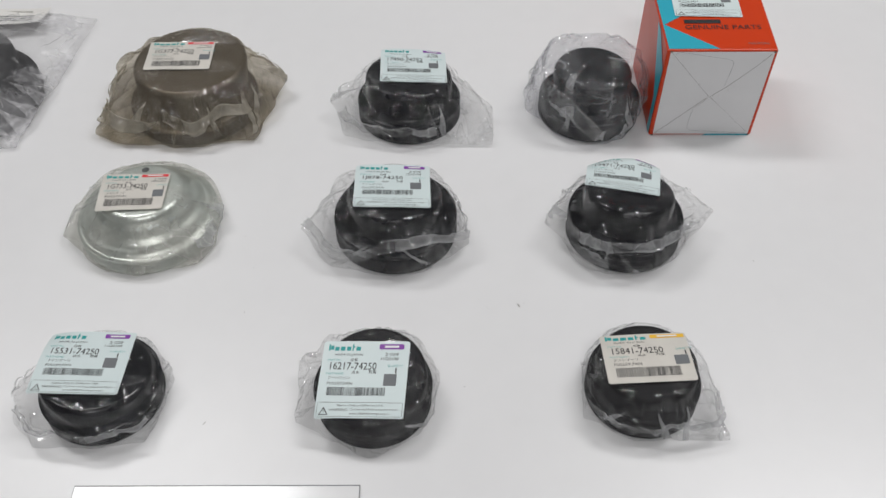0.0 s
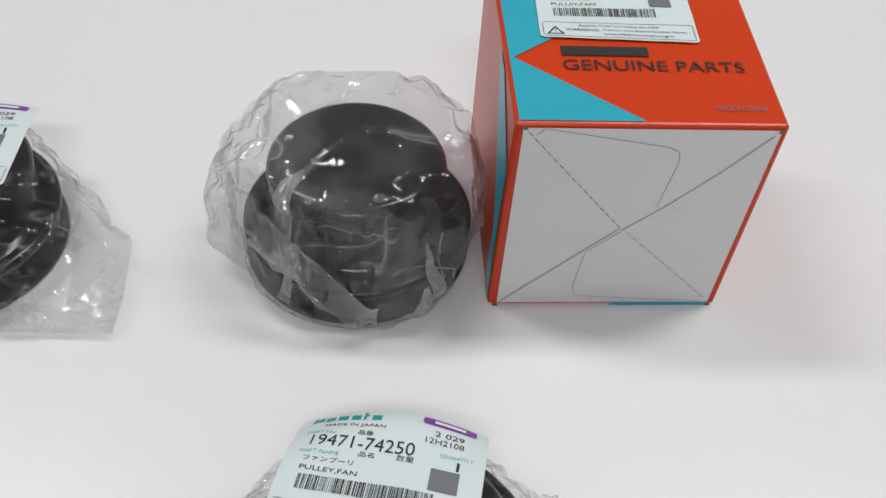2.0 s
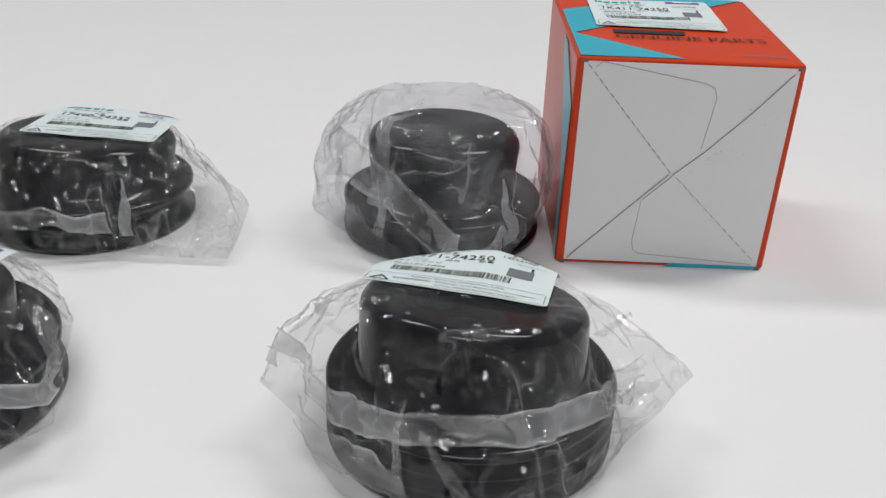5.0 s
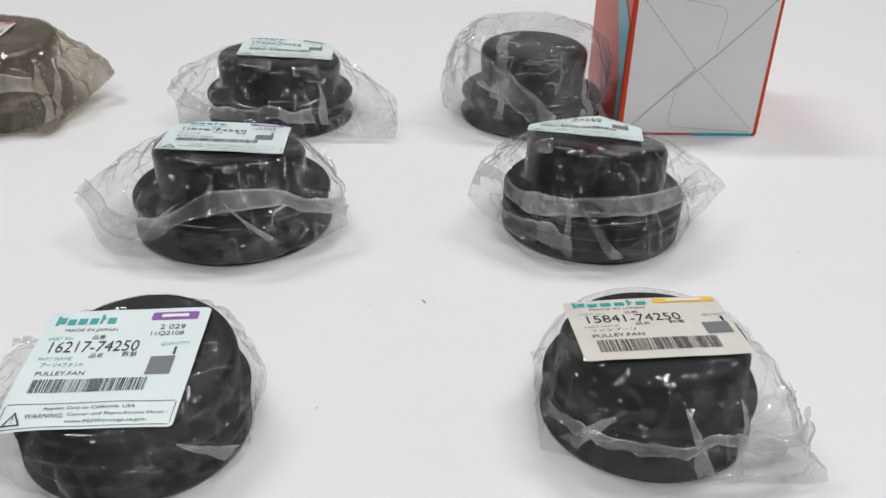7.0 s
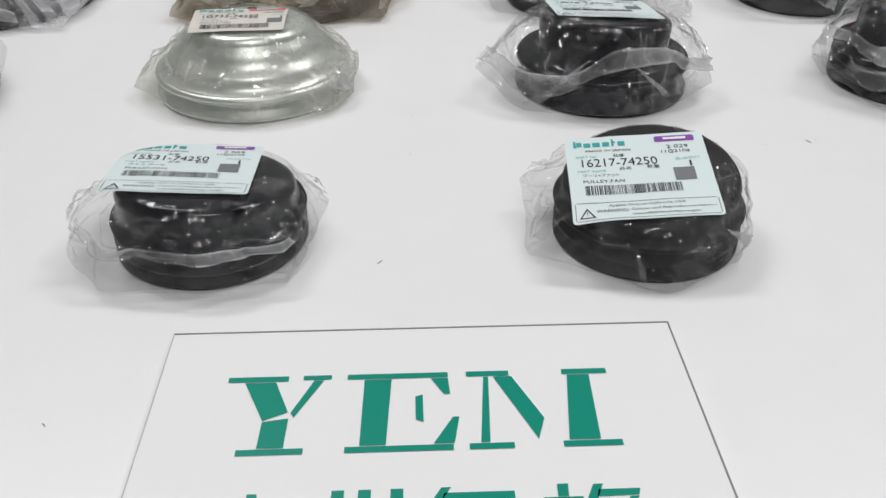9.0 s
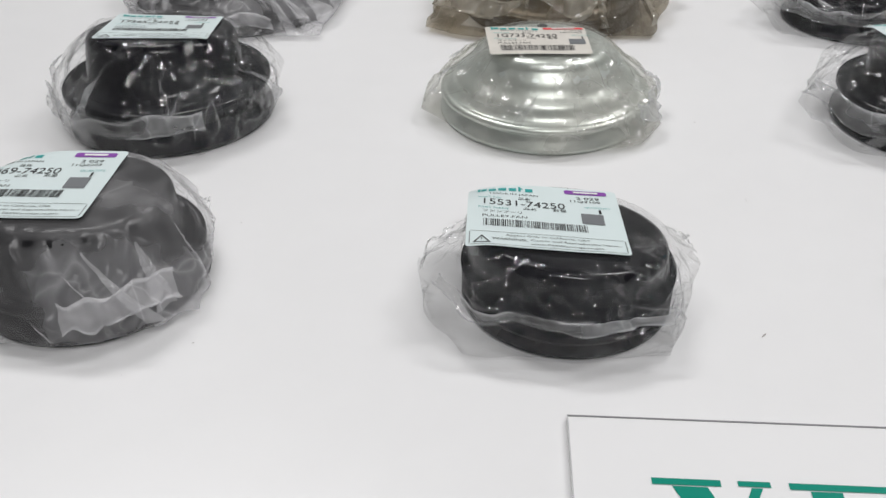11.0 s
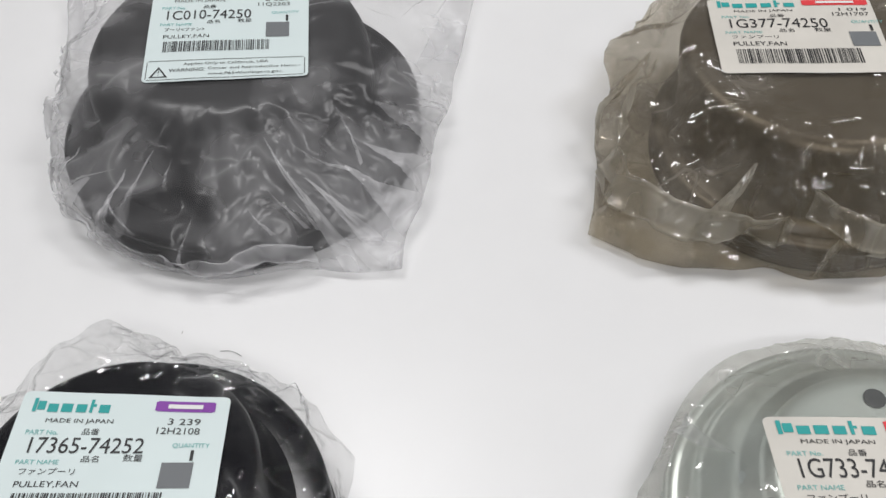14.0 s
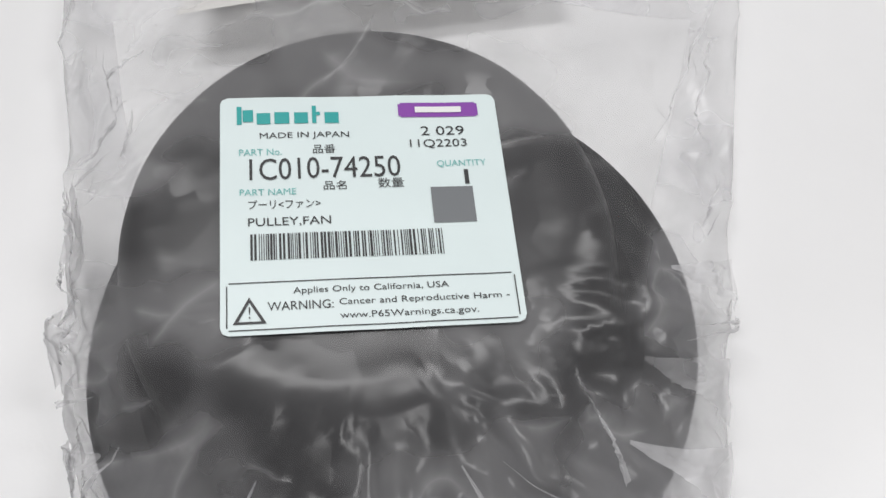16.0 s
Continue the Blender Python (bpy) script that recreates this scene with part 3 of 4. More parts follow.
    for entry in label_lines(spec["number"], spec.get("lot", ("2 029", "11Q2203")), spec.get("origin", "JAPAN"), spec.get("kana", "\u30d5\u30a1\u30f3\u30d7\u30fc\u30ea")):
        line(*entry)
    rnd = random.Random(int(wob * 100))
    bars, u = [], .105
    while u < .765:
        wide = rnd.choice((.003, .003, .0055, .008))
        bars.append((u, min(u + wide, .773), .612, .718))
        u += wide + rnd.choice((.003, .003, .005, .008))
    tagged(strip("barcode", bars, INK), kind="stuff")
    strip("code_block", [(.735, .88, .434, .588)], GREY_INK)
    if not old:
        t = .004
        strip("warning_frame", [(.03, .97, .803, .803 + t), (.03, .97, .984 - t, .984), (.021, .021 + t, .814, .973), (.98 - t, .98, .814, .973)], INK)
        tri = [(.043, .960), (.155, .960), (.098, .860)]
        inner = [(.060, .951), (.138, .951), (.0985, .880)]
        v = [at(*p, UP) for p in tri + inner]
        piece("warning_sign", mesh_of("warning_sign", v, [(0, 1, 4, 3), (1, 2, 5, 4), (2, 0, 3, 5)], INK), card)
        for entry in (("!", .0955, .1015, .896, .940, INK), ("Applies Only to California, USA", .245, .76, .829, .860, INK), ("WARNING:", .159, .377, .881, .914, INK),
                      ("Cancer and Reproductive Harm -", .396, .953, .879, .910, INK), ("www.P65Warnings.ca.gov.", .396, .848, .930, .962, INK)):
            line(*entry)
    return card


def bagged_pulley(spec):
    cx, cy = spec["at"]
    thing = new("fan_pulley")
    thing.empty_display_size = 0.05
    thing.location = (cx, cy, 0.0)
    tagged(thing, spec["label"], "fan pulley", "bagged fan pulleys on the table")
    pulley_metal(spec, thing)
    bag(spec, thing)
    if "number" in spec:
        sticker(spec, thing, Wrap(spec).label_height, (cx, cy))
    return thing


# ---- the place ----
def slab(name, lo, hi, mat, label):
    return tagged(part(name, block(lo, hi), mat), label, kind="structure")


slab("table_top", (-2.5, -2.0, -0.04), (2.5, 2.6, 0.0), TABLE, "plain white table top with faint specks")
# unseen enclosure, added in dark grey to keep bounce and film reflections low
slab("unseen_wall_north", (-2.5, 2.6, -0.04), (2.5, 2.7, 2.4), UNSEEN_WALL, "unseen grey wall, added to shape reflections")
slab("unseen_wall_south", (-2.5, -2.1, -0.04), (2.5, -2.0, 2.4), UNSEEN_WALL, "unseen grey wall, added to shape reflections")
slab("unseen_wall_east", (2.5, -2.1, -0.04), (2.6, 2.7, 2.4), UNSEEN_WALL, "unseen grey wall, added to shape reflections")
slab("unseen_wall_west", (-2.6, -2.1, -0.04), (-2.5, 2.7, 2.4), UNSEEN_WALL, "unseen grey wall, added to shape reflections")
slab("unseen_ceiling", (-2.6, -2.1, 2.4), (2.6, 2.7, 2.5), UNSEEN_WALL, "unseen grey slab overhead, added to shape reflections")

COMMON = dict(film=CLEAR, fold_film=CLEAR_FOLD, metal=ENAMEL, lean=(0.0, 0.0), grooves=1)
SPECS = [
    dict(COMMON, offset=(-0.0080, 0.0240), fan=0.08, seams=[(243, 2.6, 18, 57.5, 3), (236, 3.2, 26, 57.5, 6), (299, 2.6, 18, 57.5, 8), (307, 3.5, 30, 57.5, 9), (226, 8, 34, 57.5, -7), (210, 6, 36, 57.5, -3), (320, 6, 32, 57.5, 7), (333, 6, 32, 57.5, 5), (349, 6, 26, 57, 3), (12, 5, 30, 57, 0), (165, 6, 28, 57, 0), (188, 7, 26, 57, -4)], supple=True, pleats=0, creases=22, lean=(-0.015, -0.005), label="large black fan pulley in a frosted plastic bag with pale label", at=(-0.461, 0.815), top=0.0645, tall=0.045, flange=0.082, step=0.018, foot=0.065, round=0.012, metal=MATT, film=CLOUDY, fold_film=CLOUDY_FOLD,
         tips=[(-0.535, 0.758, .005), (-0.475, 0.731, .003), (-0.379, 0.733, .003), (-0.376, 0.785, .012), (-0.550, 0.795, .015), (-0.595, 0.97, .010), (-0.35, 0.965, .008), (-0.48, 0.985, .006)], sag=-0.1, slack=0.6, bag_label="frosted plastic bag, pleated at the front",
         folds=[(215, 262, 50, 56), (262, 300, 50, 56)], seed=1.3, number="1C010-74250", lot=("2 029", "11Q2203"), kana="\u30d7\u30fc\u30ea<\u30d5\u30a1\u30f3>", quad=((-.508, .8685), (-.434, .8715), (-.424, .8055), (-.496, .799)), label_at=(-0.4653, 0.8359), yaw=7.2, size=(0.0722, 0.069), bend=4.0),
    dict(COMMON, pleats=10, slack=1.5, mouths=[([(195, 46), (212, 42), (235, 43), (253, 41)], 9), ([(254, 30), (265, 34), (280, 41), (294, 36), (308, 30), (335, 38)], 9), ([(268, 38), (262, 52)], 6)], offset=(0.0, 0.013), label="grey steel fan pulley in a brown aged plastic bag, cream label", at=(-0.2055, 0.808), top=0.06, tall=0.0515, flange=0.068, step=0.016, foot=0.060, round=0.005, metal=STEEL, film=BROWN, fold_film=BROWN_FOLD, grooves=5,
         tips=[(-0.303, 0.755, .006), (-0.114, 0.792, .012), (-0.108, 0.835, .02), (-0.133, 0.745, .003), (-0.206, 0.736, .001), (-0.125, 0.85, .02), (-0.294, 0.850, .030), (-0.275, 0.880, .032), (-0.285, 0.742, .002)], sag=-0.3, bag_label="yellow-brown aged plastic bag with a torn mouth",
         seed=2.7, number="1G377-74250", lot=("1 019", "12H1707"), old=True, tag="red", label_at=(-0.217, 0.8255), yaw=1.2, size=(0.0695, 0.0485), bend=10.0),
    dict(COMMON, offset=(0.0, 0.007), label="black fan pulley in a loose clear bag with pale label", at=(0.028, 0.796), top=0.046, tall=0.046, flange=0.055, step=0.022, foot=0.047, lean=(-0.05, -0.09),
         tips=[(-0.058, 0.791, .02), (0.121, 0.784, .015), (0.116, 0.737, .003), (-0.040, 0.749, .005), (0.07, 0.84, .02)], slack=1.2, folds=[(200, 300, 40, 48)],
         seed=3.1, number="17490-74252", lot=("2 029", "12H2108"), label_at=(0.0327, 0.818), yaw=1.5, bend=12.0),
    dict(COMMON, label="small black fan pulley in a clear bag without a label", at=(0.222, 0.798), top=0.041, tall=0.057, flange=0.054, step=0.022, foot=0.041, round=0.008,
         tips=[(0.150, 0.804, .02), (0.178, 0.855, .03), (0.262, 0.852, .04), (0.279, 0.835, .035), (0.155, 0.784, .01), (0.238, 0.741, .002), (0.194, 0.747, .002), (0.276, 0.78, .03)], slack=1.5, sag=-0.5, puff=0.012,
         film=DOUBLE, mouths=[([(200, 28), (225, 30), (245, 34), (262, 42), (280, 52)], 13)], seams=[(232, 7, -8, 40, 6), (300, 8, 44, 57, -8), (200, 6, 20, 50, 12)], holes=[(0.01, -0.03, 0.003)], seed=4.9),
    dict(COMMON, label="wide black fan pulley in a clear bag with pale label", at=(-0.453, 0.611), offset=(-0.002, 0.008), top=0.045, tall=0.0530, flange=0.063, step=0.027, foot=0.049, lean=(-0.01, -0.13),
         tips=[(-0.526, 0.596, .012), (-0.420, 0.549, .002), (-0.386, 0.641, .02), (-0.398, 0.655, .035), (-0.486, 0.692, .03), (-0.535, 0.65, .01)], folds=[(200, 305, 42, 50)],
         seed=5.2, number="17365-74252", lot=("3 239", "12H2108"), quad=((-.491, .6465), (-.4235, .647), (-.418, .592), (-.485, .586)), label_at=(-0.4545, 0.618), yaw=4.0, size=(0.068, 0.062), bend=20.0),
    dict(COMMON, neck=(0.0465, 0.0325), lean=(0.0, -0.06), label="bright zinc-plated fan pulley in a yellowed clear bag, cream label", at=(-0.218, 0.629), top=0.041, tall=0.0445, flange=0.0655, step=0.017, foot=0.059, round=0.007, metal=ZINC, film=STALE, fold_film=CLEAR_FOLD, waist=(0.057, 0.0235),
         tips=[(-0.296, 0.603, .01), (-0.292, 0.637, .015), (-0.149, 0.594, .01), (-0.163, 0.572, .003), (-0.166, 0.669, .02), (-0.26, 0.675, .025)], sag=0.2, slack=0.7, holes=[(-0.002, 0.029, 0.0035)],
         folds=[(320, 345, 42, 52)], seed=6.6, number="1G733-74250", lot=("1 019", "12H1707"), old=True, tag="red", quad=((-.257, .649), (-.194, .651), (-.1923, .6015), (-.2525, .5980)), label_at=(-0.2238, 0.625), yaw=2.5, size=(0.0695, 0.0485), bend=9.0),
    dict(COMMON, label="glossy black fan pulley in a clear bag with pale label", at=(0.019, 0.620), top=0.044, tall=0.05, flange=0.058, step=0.024, foot=0.045, lean=(-0.05, -0.14),
         tips=[(-0.070, 0.601, .025), (0.091, 0.589, .012), (-0.040, 0.568, .003), (0.083, 0.625, .03), (-0.035, 0.67, .03), (0.06, 0.675, .03)], mouths=[([(188, 50), (215, 46), (238, 46), (250, 38), (262, 30), (285, 28), (305, 29), (318, 38), (332, 46), (345, 50)], 9)],
         seed=7.4, number="1J878-74250", lot=("2 029", "12H2108"), label_at=(0.0169, 0.628), yaw=1.5, bend=14.0),
    dict(COMMON, tent=(0.008, 0.005), label="black ribbed fan pulley in a crinkled clear bag, creased label", at=(0.2355, 0.617), top=0.0415, tall=0.0555, flange=0.054, step=0.026, foot=0.044, lean=(-0.06, -0.2), grooves=3,
         tips=[(0.156, 0.606, .025), (0.322, 0.622, .025), (0.182, 0.635, .035), (0.199, 0.563, .001), (0.26, 0.675, .03)], slack=1.3, mouths=[([(185, 42), (215, 38), (235, 36), (255, 34), (290, 33), (325, 32), (345, 36)], 7), ([(205, 52), (235, 46), (250, 52)], 8)], seams=[(252, 4, 34, 56, 22)],
         seed=8.8, number="19471-74250", lot=("2 029", "12H2108"), label_at=(0.2325, 0.6405), yaw=-12.0, size=(0.068, 0.057), bend=24.0),
    dict(COMMON, supple=True, creases=16, label="dark fan pulley in a frosted bag with pale label", at=(-0.437, 0.435), top=0.043, tall=0.046, flange=0.054, step=0.02, foot=0.046, lean=(0.0, -0.05), metal=MATT, film=CLOUDY, fold_film=CLOUDY_FOLD,
         tips=[(-0.384, 0.451, .02), (-0.377, 0.405, .005), (-0.50, 0.40, .005), (-0.505, 0.46, .02), (-0.40, 0.49, .02), (-0.48, 0.50, .01)], slack=1.2, sag=-0.2, bag_label="frosted crumpled plastic bag",
         folds=[(280, 330, 36, 50)], seed=9.1, number="15469-74250", lot=("2 029", "11Q2203"), label_at=(-0.459, 0.440), yaw=2.0, bend=20.0),
    dict(COMMON, label="small black fan pulley in a clear bag with pale label", at=(-0.214, 0.433), top=0.044, tall=0.035, flange=0.048, step=0.018, foot=0.0455, lean=(-0.06, -0.13), grooves=2,
         tips=[(-0.282, 0.423, .022), (-0.278, 0.402, .01), (-0.261, 0.381, .002), (-0.153, 0.437, .022), (-0.161, 0.413, .01), (-0.172, 0.387, .002), (-0.25, 0.475, .02), (-0.18, 0.475, .02)], folds=[(205, 325, 34, 40)],
         seed=10.3, number="15531-74250", lot=("2 029", "11Q2109"), label_at=(-0.225, 0.441), yaw=0.5, bend=14.0),
    dict(COMMON, label="small black fan pulley in a clear bag under a large label", at=(0.007, 0.429), top=0.044, tall=0.036, flange=0.047, step=0.02, foot=0.045, lean=(0.09, 0.14), metal=MATT, grooves=2,
         tips=[(-0.055, 0.455, .02), (-0.057, 0.404, .003), (0.061, 0.437, .02), (0.051, 0.403, .005), (0.005, 0.373, .001), (-0.03, 0.475, .03), (0.045, 0.47, .03)],
         seed=11.7, number="16217-74250", lot=("2 029", "11Q2108"), kana="\u30d7\u30fc\u30ea<\u30d5\u30a1\u30f3>", label_at=(0.0, 0.4238), yaw=-4.0, bend=8.0),
    dict(COMMON, label="small black fan pulley in a clear bag with cream label", at=(0.226, 0.436), top=0.040, tall=0.0425, flange=0.046, step=0.022, foot=0.042, lean=(0.03, -0.07), metal=MATT,
         tips=[(0.291, 0.387, .002), (0.283, 0.432, .025), (0.177, 0.442, .02), (0.176, 0.408, .003), (0.265, 0.46, .035), (0.20, 0.482, .02)], slack=1.2, folds=[(205, 330, 36, 42)],
         seed=12.2, number="15841-74250", lot=("", ""), old=True, tag="yellow", label_at=(0.2255, 0.438), yaw=2.0, size=(0.0695, 0.0485), bend=14.0),
]
for spec in SPECS:
    bagged_pulley(spec)


def carton():
    """The printed carton, its square end to the front, with a label on top."""
    W, D, H = 0.1085, 0.119, 0.1085
    thing = tagged(new("parts_carton"), "orange and cyan printed carton with white end flaps", "carton")
    thing.matrix_world = pose(0.2825, 0.7565, 0.0)

    def lean(v):
        return (v[0] + v[2] * 0.008 + 0.003 * v[2] / H * (v[1] / D) * (v[0] / W - 0.4), v[1] - v[2] * 0.002, v[2] + 0.0070 * v[1] / D * v[2] / H)
    bm = block((0, 0, 0), (W, D, H), 0.0018, 3)
    for v in bm.verts:
        v.co = lean(v.co)
    part("body", bm, ORANGE, thing, "orange carton")

    def sheet(name, pts, mat, lift, label="", parent=thing):
        """pts: shares of the face; lift: how the face is reached."""
        v = [lean(lift(*p)) for p in pts]
        return piece(name, mesh_of(name, v, [tuple(range(len(v)))], mat), parent, label)

    def top(u, d, up=0.0004):
        return (W * u, D * d, H + up)

    def front(u, v, up=0.0004):
        return (W * u, -up, H * v)

    def side(d, v, up=0.0004):
        return (-up, D * d, H * v)
    e = 0.015
    sheet("cyan_print", [(e, e), (.475, e), (.03, .33), (e, .33)], CYAN, top)
    sheet("cyan_print", [(e, .33), (.03, .33), (.46, .62), (e, .70)], CYAN, top)
    sheet("cyan_print", [(.46, .62), (.98, 1 - e), (.58, 1 - e), (e, .70)], CYAN, top)
    sheet("cyan_print", [(e, e), (e, .77), (.30, .97), (.42, .97), (.10, .40), (.10, e)], CYAN, side)
    end = sheet("end_panel", [(.038, .02), (.965, .018), (.972, .985), (.03, .985)], CARD, front, "scuffed white end flaps")
    sheet("cyan_print", [(.52, -.0), (.97, .0), (.97, .017), (.55, .019)], CYAN, lambda u, v: front(u, v + 0.002, 0.0007))

    def scratch(points, wide, mat=CREASE, dash=0.0):
        v, f = [], []
        for (x0, y0), (x1, y1) in zip(points, points[1:]):
            length = math.hypot(x1 - x0, y1 - y0)
            count = max(1, int(length / dash)) if dash else 1
            for k in range(count):
                a, b = k / count, (k + (0.6 if dash else 1.0)) / count
                nx, ny = -(y1 - y0) / length * wide, (x1 - x0) / length * wide
                p = [(x0 + (x1 - x0) * a, y0 + (y1 - y0) * a), (x0 + (x1 - x0) * b, y0 + (y1 - y0) * b)]
                base = len(v)
                v += [lean(front(p[0][0] - nx, p[0][1] - ny, 0.0008)), lean(front(p[1][0] - nx, p[1][1] - ny, 0.0008)), lean(front(p[1][0] + nx, p[1][1] + ny, 0.0008)), lean(front(p[0][0] + nx, p[0][1] + ny, 0.0008))]
                f.append((base, base + 1, base + 2, base + 3))
        piece("flap_seam", mesh_of("flap_seam", v, f, mat), end, "thin dark flap seam")
    soft = GREY_INK
    scratch([(.05, .97), (.49, .47)], .0016, dash=.04)
    scratch([(.51, .46), (.95, .04)], .0012, dash=.05)
    scratch([(.05, .03), (.475, .475)], .0018)
    scratch([(.37, .345), (.49, .465)], .0014)
    scratch([(.49, .47), (.62, .59), (.80, .78), (.95, .96)], .0018)
    scratch([(.08, .955), (.11, .985), (.57, .905), (.615, .885), (.63, .84), (.60, .60)], .0010, soft)
    scratch([(.365, .34), (.35, .13), (.36, .085), (.39, .066), (.93, .03)], .0010, soft)
    for x, z in ((.035, .99), (.97, .985), (.03, .012), (.965, .01)):
        sheet("worn_corner", [(x - .012, z - .008), (x + .012, z - .012), (x + .010, z + .006), (x - .008, z + .008)], CREASE, lambda u, v: front(u, v, 0.0009), "worn bent corner")

    # grey scuffs along the flap seam
    rnd, v, f = random.Random(8), [], []
    for _ in range(26):
        q = rnd.uniform(0.0, 1.0)
        x, z = .50 + .40 * q + rnd.gauss(0.02, .035), .46 + .42 * q - abs(rnd.gauss(0, .05))
        size, turn = rnd.uniform(.0015, .005), rnd.uniform(-.5, 1.2)
        base = len(v)
        for p, q in ((-size, -size * .25), (size, -size * .3), (size * .8, size * .3), (-size * .9, size * .2)):
            v.append(lean(front(x + p * math.cos(turn) - q * math.sin(turn), z + p * math.sin(turn) + q * math.cos(turn), 0.0007)))
        f.append((base, base + 1, base + 2, base + 3))
    tagged(piece("scuff_marks", mesh_of("scuff_marks", v, f, surface("scuff_grey", (0.42, 0.41, 0.40), 0.8)), end, "fine grey scuff marks"), kind="stuff")

    def type_line(text, u0, u1, d0, d1, mat):
        co, f = letters(text)
        v = [lean(top(u0 + x * (u1 - u0), d0 + y * (d1 - d0), 0.0006)) for x, y in co]
        piece("text_line", mesh_of("text_line", v, f, mat), thing, "dark printed words")
    type_line("GENUINE PARTS", .212, .905, .268, .322, INK)
    type_line("MADE IN CHINA", .745, .935, .070, .095, GREY_INK)
    sheet("maker_bar", [(.215, .345), (.55, .345), (.55, .395), (.215, .395)], INK, lambda u, d: top(u, d, 0.0006), "dark maker's mark bar")
    spec = dict(seed=13.9, number="1K411-74250", lot=("", "53Z10706"), origin="CHINA", kana="\u98a8\u6247\u76ae\u5e36\u8f2a", label_at=(0.335, 0.8405), yaw=0.0, quad=((.300, .8605), (.3685, .865), (.367, .8065), (.299, .8085)), size=(0.07, 0.065))
    m = thing.matrix_world.inverted()
    card = sticker(spec, thing, lambda x, y: H + 0.0010 + 0.0070 * (y - 0.7565) / D, (0.2825, 0.7565))
    return thing


carton()


def name_plate():
    """The white plate with green marks that lies before the pulleys."""
    thing = tagged(new("name_plate"), "white acrylic name plate with bold green marks", "sign")
    thing.location = (-0.2175, 0.350, 0.0)
    W, D, T = 0.2175, 0.155, 0.003
    part("plate", block((0, -D, 0), (W, 0, T), 0.0004), ACRYLIC, thing, "white acrylic plate")
    t = 0.0007
    part("edge_line", block((0.0, -t, T), (W, 0.0, T + 0.0003)), EDGE, thing, "dark sawn edge")
    part("edge_line", block((W - t, -D, T), (W, -t, T + 0.0003)), EDGE, thing, "dark sawn edge")
    part("edge_line", block((0.0, -D, T), (t * 0.6, -t, T + 0.0003)), surface("pale_edge", (0.45, 0.45, 0.46), 0.4), thing, "pale sawn edge")

    def mark(pts, x, y, w, h):
        v = [(x + u * w, y + q * h, T + 0.0003) for u, q in pts]
        bm = bmesh.new()
        bm.faces.new([bm.verts.new(p) for p in v])
        bmesh.ops.triangulate(bm, faces=bm.faces[:])
        part("green_mark", bm, GREEN, thing, "bold green mark")
    def bar(*pts):
        mark(pts, 0.0, 0.0, 1.0, 1.0)
    # first row: three bold marks, set out as loose bars
    bar((.0355, -.0335), (.0480, -.0335), (.0545, -.0510), (.0450, -.0555))
    bar((.0285, -.0300), (.0530, -.0300), (.0530, -.0330), (.0285, -.0330))
    bar((.0590, -.0300), (.0705, -.0300), (.0705, -.0325), (.0590, -.0325))
    bar((.0635, -.0330), (.0675, -.0330), (.0570, -.0540), (.0555, -.0515))
    bar((.0450, -.0560), (.0550, -.0545), (.0545, -.0700), (.0445, -.0700))
    bar((.0370, -.0705), (.0620, -.0705), (.0620, -.0735), (.0370, -.0735))
    bar((.0840, -.0335), (.0950, -.0335), (.0930, -.0700), (.0830, -.0700))
    bar((.0770, -.0300), (.1180, -.0300), (.1180, -.0330), (.0770, -.0330))
    bar((.1110, -.0335), (.1180, -.0335), (.1185, -.0430), (.1160, -.0430))
    bar((.1045, -.0440), (.1075, -.0430), (.1075, -.0585), (.1045, -.0570))
    bar((.0775, -.0705), (.1185, -.0705), (.1185, -.0735), (.0775, -.0735))
    bar((.1190, -.0560), (.1215, -.0560), (.1190, -.0700), (.1110, -.0700))
    bar((.1255, -.0300), (.1430, -.0300), (.1430, -.0330), (.1255, -.0330))
    bar((.1325, -.0335), (.1345, -.0335), (.1325, -.0700), (.1290, -.0700))
    bar((.1365, -.0335), (.1440, -.0335), (.1545, -.0580), (.1510, -.0690))
    bar((.1245, -.0705), (.1415, -.0705), (.1415, -.0735), (.1245, -.0735))
    bar((.1670, -.0335), (.1760, -.0335), (.1745, -.0700), (.1625, -.0700))
    bar((.1650, -.0300), (.1835, -.0300), (.1835, -.0330), (.1650, -.0330))
    bar((.1600, -.0705), (.1825, -.0705), (.1825, -.0735), (.1600, -.0735))
    # second row: bars in the size of its four signs
    bar((.0310, -.0965), (.0615, -.0960), (.0615, -.1005), (.0310, -.1005))
    bar((.0440, -.0920), (.0475, -.0920), (.0480, -.0955), (.0445, -.0955))
    bar((.0310, -.1010), (.0355, -.1010), (.0345, -.1230), (.0290, -.1230))
    for x in (.0740, .0835, .0950):
        bar((x, -.0915), (x + .0045, -.0915), (x + .0040, -.1230), (x - .0005, -.1230))
    for x in (.0690, .0795, .0895):
        bar((x, -.0985), (x + .0032, -.0985), (x + .0040, -.1070), (x + .0008, -.1070))
    bar((.1090, -.0985), (.1130, -.0915), (.1165, -.0915), (.1125, -.0985))
    bar((.1140, -.0940), (.1390, -.0940), (.1390, -.0975), (.1130, -.0975))
    bar((.1135, -.1000), (.1365, -.1000), (.1365, -.1030), (.1135, -.1030))
    bar((.1135, -.1055), (.1365, -.1055), (.1365, -.1085), (.1135, -.1085))
    bar((.1135, -.1030), (.1165, -.1030), (.1165, -.1055), (.1135, -.1055))
    bar((.1335, -.1030), (.1365, -.1030), (.1365, -.1055), (.1335, -.1055))
    bar((.1100, -.1110), (.1350, -.1110), (.1350, -.1140), (.1100, -.1140))
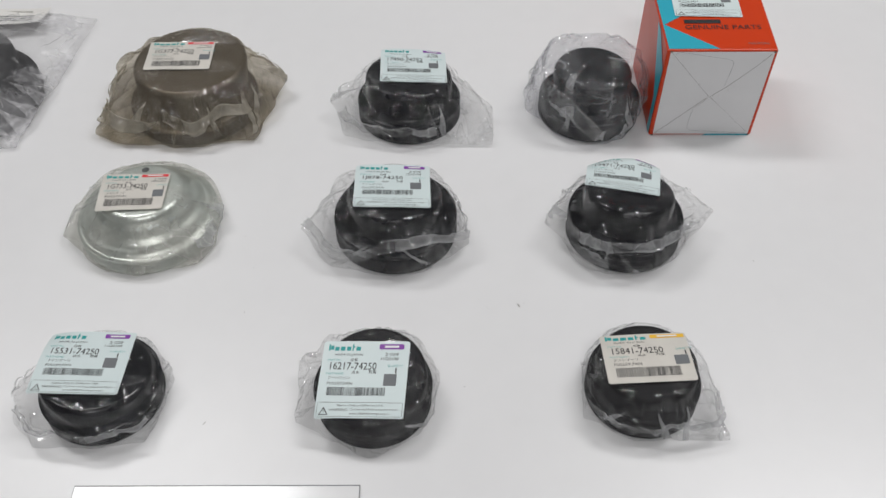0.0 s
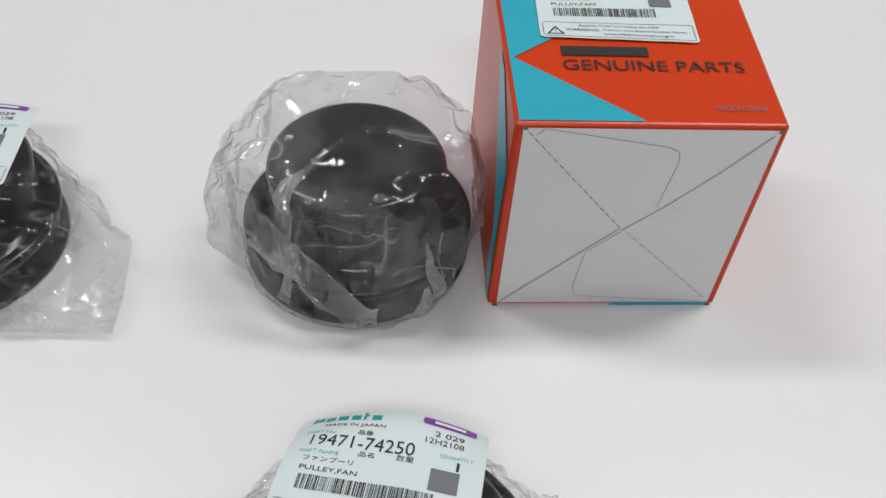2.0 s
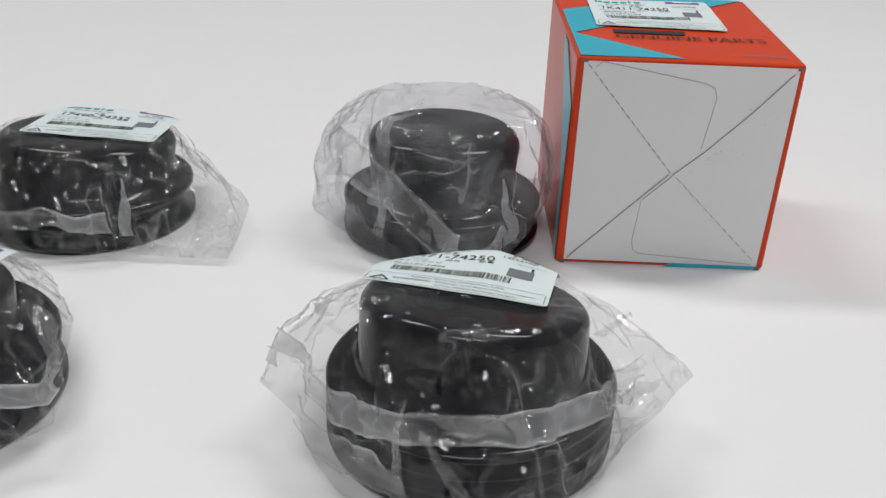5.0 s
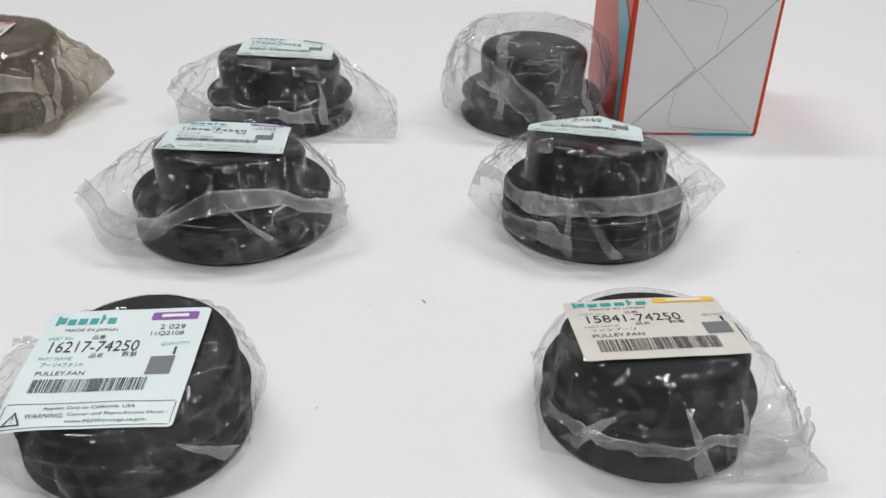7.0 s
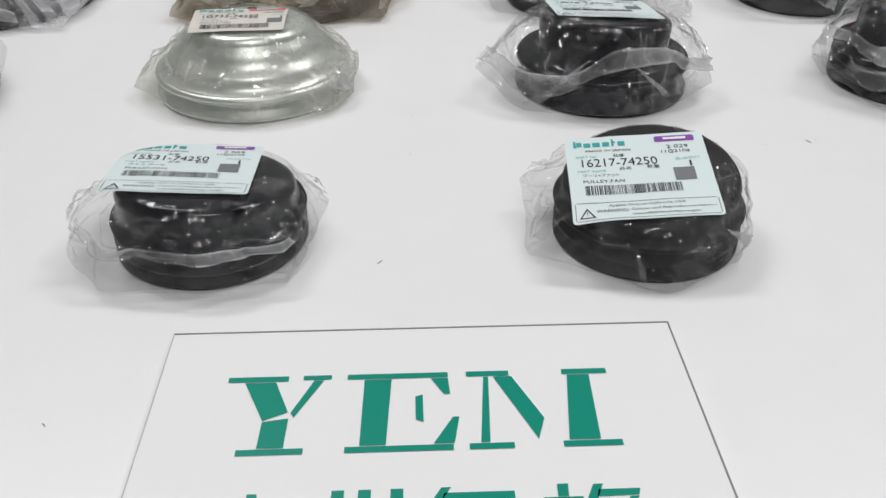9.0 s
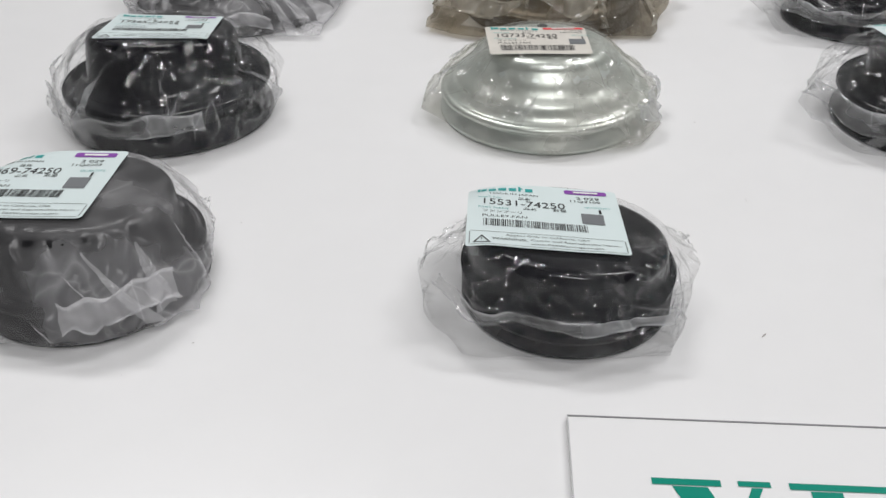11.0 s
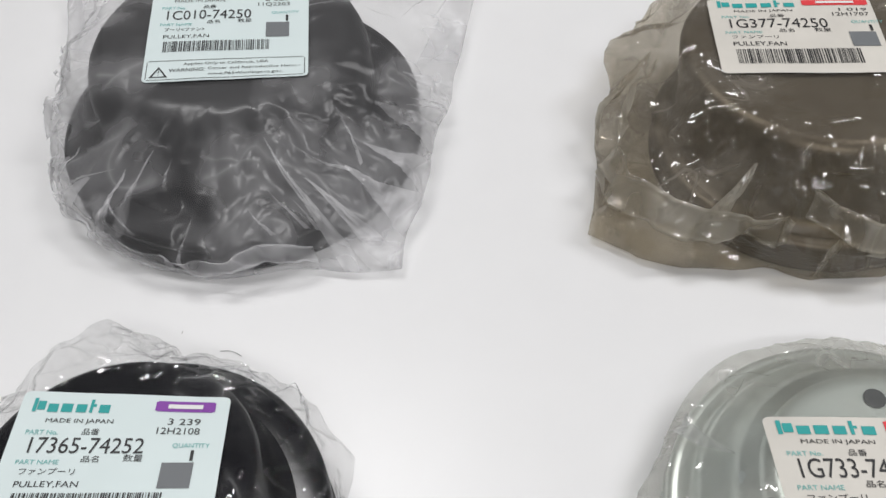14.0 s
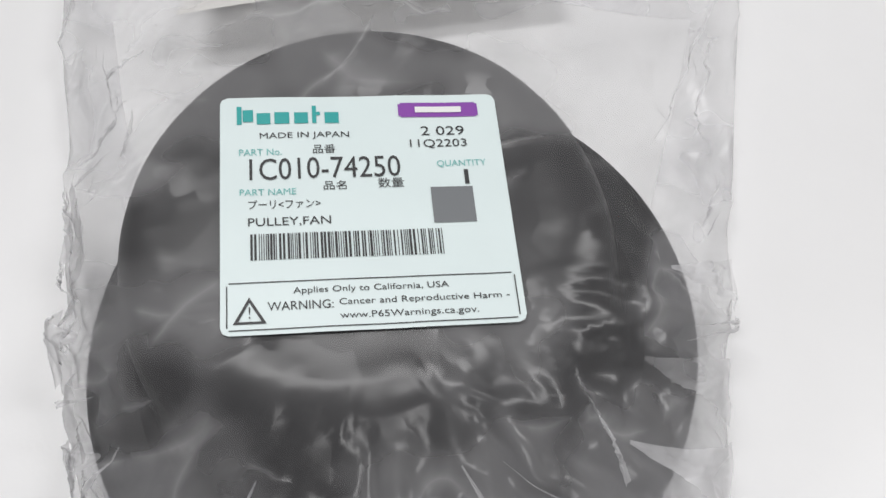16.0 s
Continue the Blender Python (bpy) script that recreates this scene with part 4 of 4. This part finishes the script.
    bar((.1490, -.0975), (.1630, -.0975), (.1630, -.1010), (.1490, -.1010))
    bar((.1545, -.0915), (.1585, -.0915), (.1580, -.0972), (.1542, -.0972))
    bar((.1542, -.1012), (.1582, -.1012), (.1575, -.1230), (.1535, -.1230))
    bar((.1645, -.0985), (.1675, -.0920), (.1710, -.0920), (.1680, -.0990))
    bar((.1690, -.0945), (.1840, -.0945), (.1830, -.0975), (.1680, -.0978))
    bar((.1765, -.1020), (.1800, -.0980), (.1830, -.0980), (.1795, -.1025))
    bar((.1690, -.1000), (.1720, -.0985), (.1760, -.1025), (.1730, -.1040))
    bar((.1725, -.1045), (.1755, -.1045), (.1690, -.1090), (.1660, -.1090))
    bar((.1775, -.1040), (.1800, -.1030), (.1860, -.1085), (.1820, -.1090))
    bar((.1670, -.1120), (.1830, -.1120), (.1830, -.1150), (.1670, -.1150))
    return thing


name_plate()


def curled_tag():
    """A curled paper tag that lies on the back of the large bag."""
    thing = tagged(new("paper_tag"), "curled white paper tag with printed lines behind the frosted bag", "paper tag")
    thing.location = (-0.4775, 0.945, 0.0)
    nu, nv = 24, 10

    def at(u, v, lift=0.0):
        x = (u - 0.5) * 0.125
        y = -0.022 + 0.020 * u + v * 0.045
        z = 0.014 + 0.006 * (1 - v) ** 2 * (0.6 + 0.8 * abs(u - 0.5)) + 0.003 * math.sin(u * 5) - 0.004 * v + lift
        return (x, y, max(z, 0.004))
    v = [at(i / nu, j / nv) for j in range(nv + 1) for i in range(nu + 1)]
    f = [(j * (nu + 1) + i, j * (nu + 1) + i + 1, (j + 1) * (nu + 1) + i + 1, (j + 1) * (nu + 1) + i) for j in range(nv) for i in range(nu)]
    piece("sheet", mesh_of("sheet", v, f, CURL, True), thing, "curled white paper")
    for k in range(3):
        q = [at(u, 0.25 + 0.14 * k, 0.0004) for u in np.linspace(0.55, 0.9, 8)] + [at(u, 0.29 + 0.14 * k, 0.0004) for u in np.linspace(0.9, 0.55, 8)]
        piece("print_bar", mesh_of("print_bar", q, [(i, i + 1, 14 - i, 15 - i) for i in range(7)], GREY_INK), thing, "dark printed bar")
    # its stem: a folded strip of the same paper that stands on the table
    part("fold_down", block((-0.045, 0.0285, 0.0), (0.045, 0.0291, 0.0115)), CURL, thing)
    return thing


curled_tag()


def specks():
    rnd = random.Random(11)
    v, f = [], []
    seen = [(-0.467, 0.703, .0004), (-0.498, 0.690, .0005), (0.131, 0.526, .0009), (0.103, 0.523, .0006), (0.081, 0.440, .0005), (-0.293, 0.276, .0006), (-0.258, 0.299, .0005), (-0.129, 0.406, .0007), (0.353, 0.578, .0007), (0.136, 0.528, .0005)]
    stray = [(rnd.uniform(-0.6, 0.45), rnd.uniform(0.18, 0.95), rnd.uniform(0.00015, 0.0005)) for _ in range(30)]
    for x, y, size in seen + stray:
        turn = rnd.uniform(0, 6.3)
        long = size * rnd.choice((1, 1, 1.5, 2.5))
        base = len(v)
        for a, b in ((-long, -size * .4), (long, -size * .3), (long * .8, size * .4), (-long * .9, size * .3)):
            v.append((x + a * math.cos(turn) - b * math.sin(turn), y + a * math.sin(turn) + b * math.cos(turn), 0.0003))
        f.append((base, base + 1, base + 2, base + 3))
    tagged(new("dust_specks", mesh_of("dust_specks", v, f, surface("dust", (0.22, 0.20, 0.18), 0.9))), "tiny dark dust specks on the white table", "dust", kind="stuff")


specks()


def hair():
    """A short curved fibre on the table."""
    v, f = [], []
    for i in range(13):
        q = i / 12
        x, y = -0.4495 + 0.009 * q, 0.6945 - 0.0022 * q + 0.0012 * math.sin(q * 3)
        v += [(x, y - 0.00009, 0.0004), (x, y + 0.00009, 0.0004), (x, y, 0.0007)]
        if i:
            b = 3 * i
            f += [(b - 3, b, b + 2, b - 1), (b - 1, b + 2, b + 1, b - 2)]
    tagged(new("fibre", mesh_of("fibre", v, f, surface("fibre_dark", (0.22, 0.21, 0.21), 0.7))), "short dark curved fibre on the white table", "fibre")


hair()
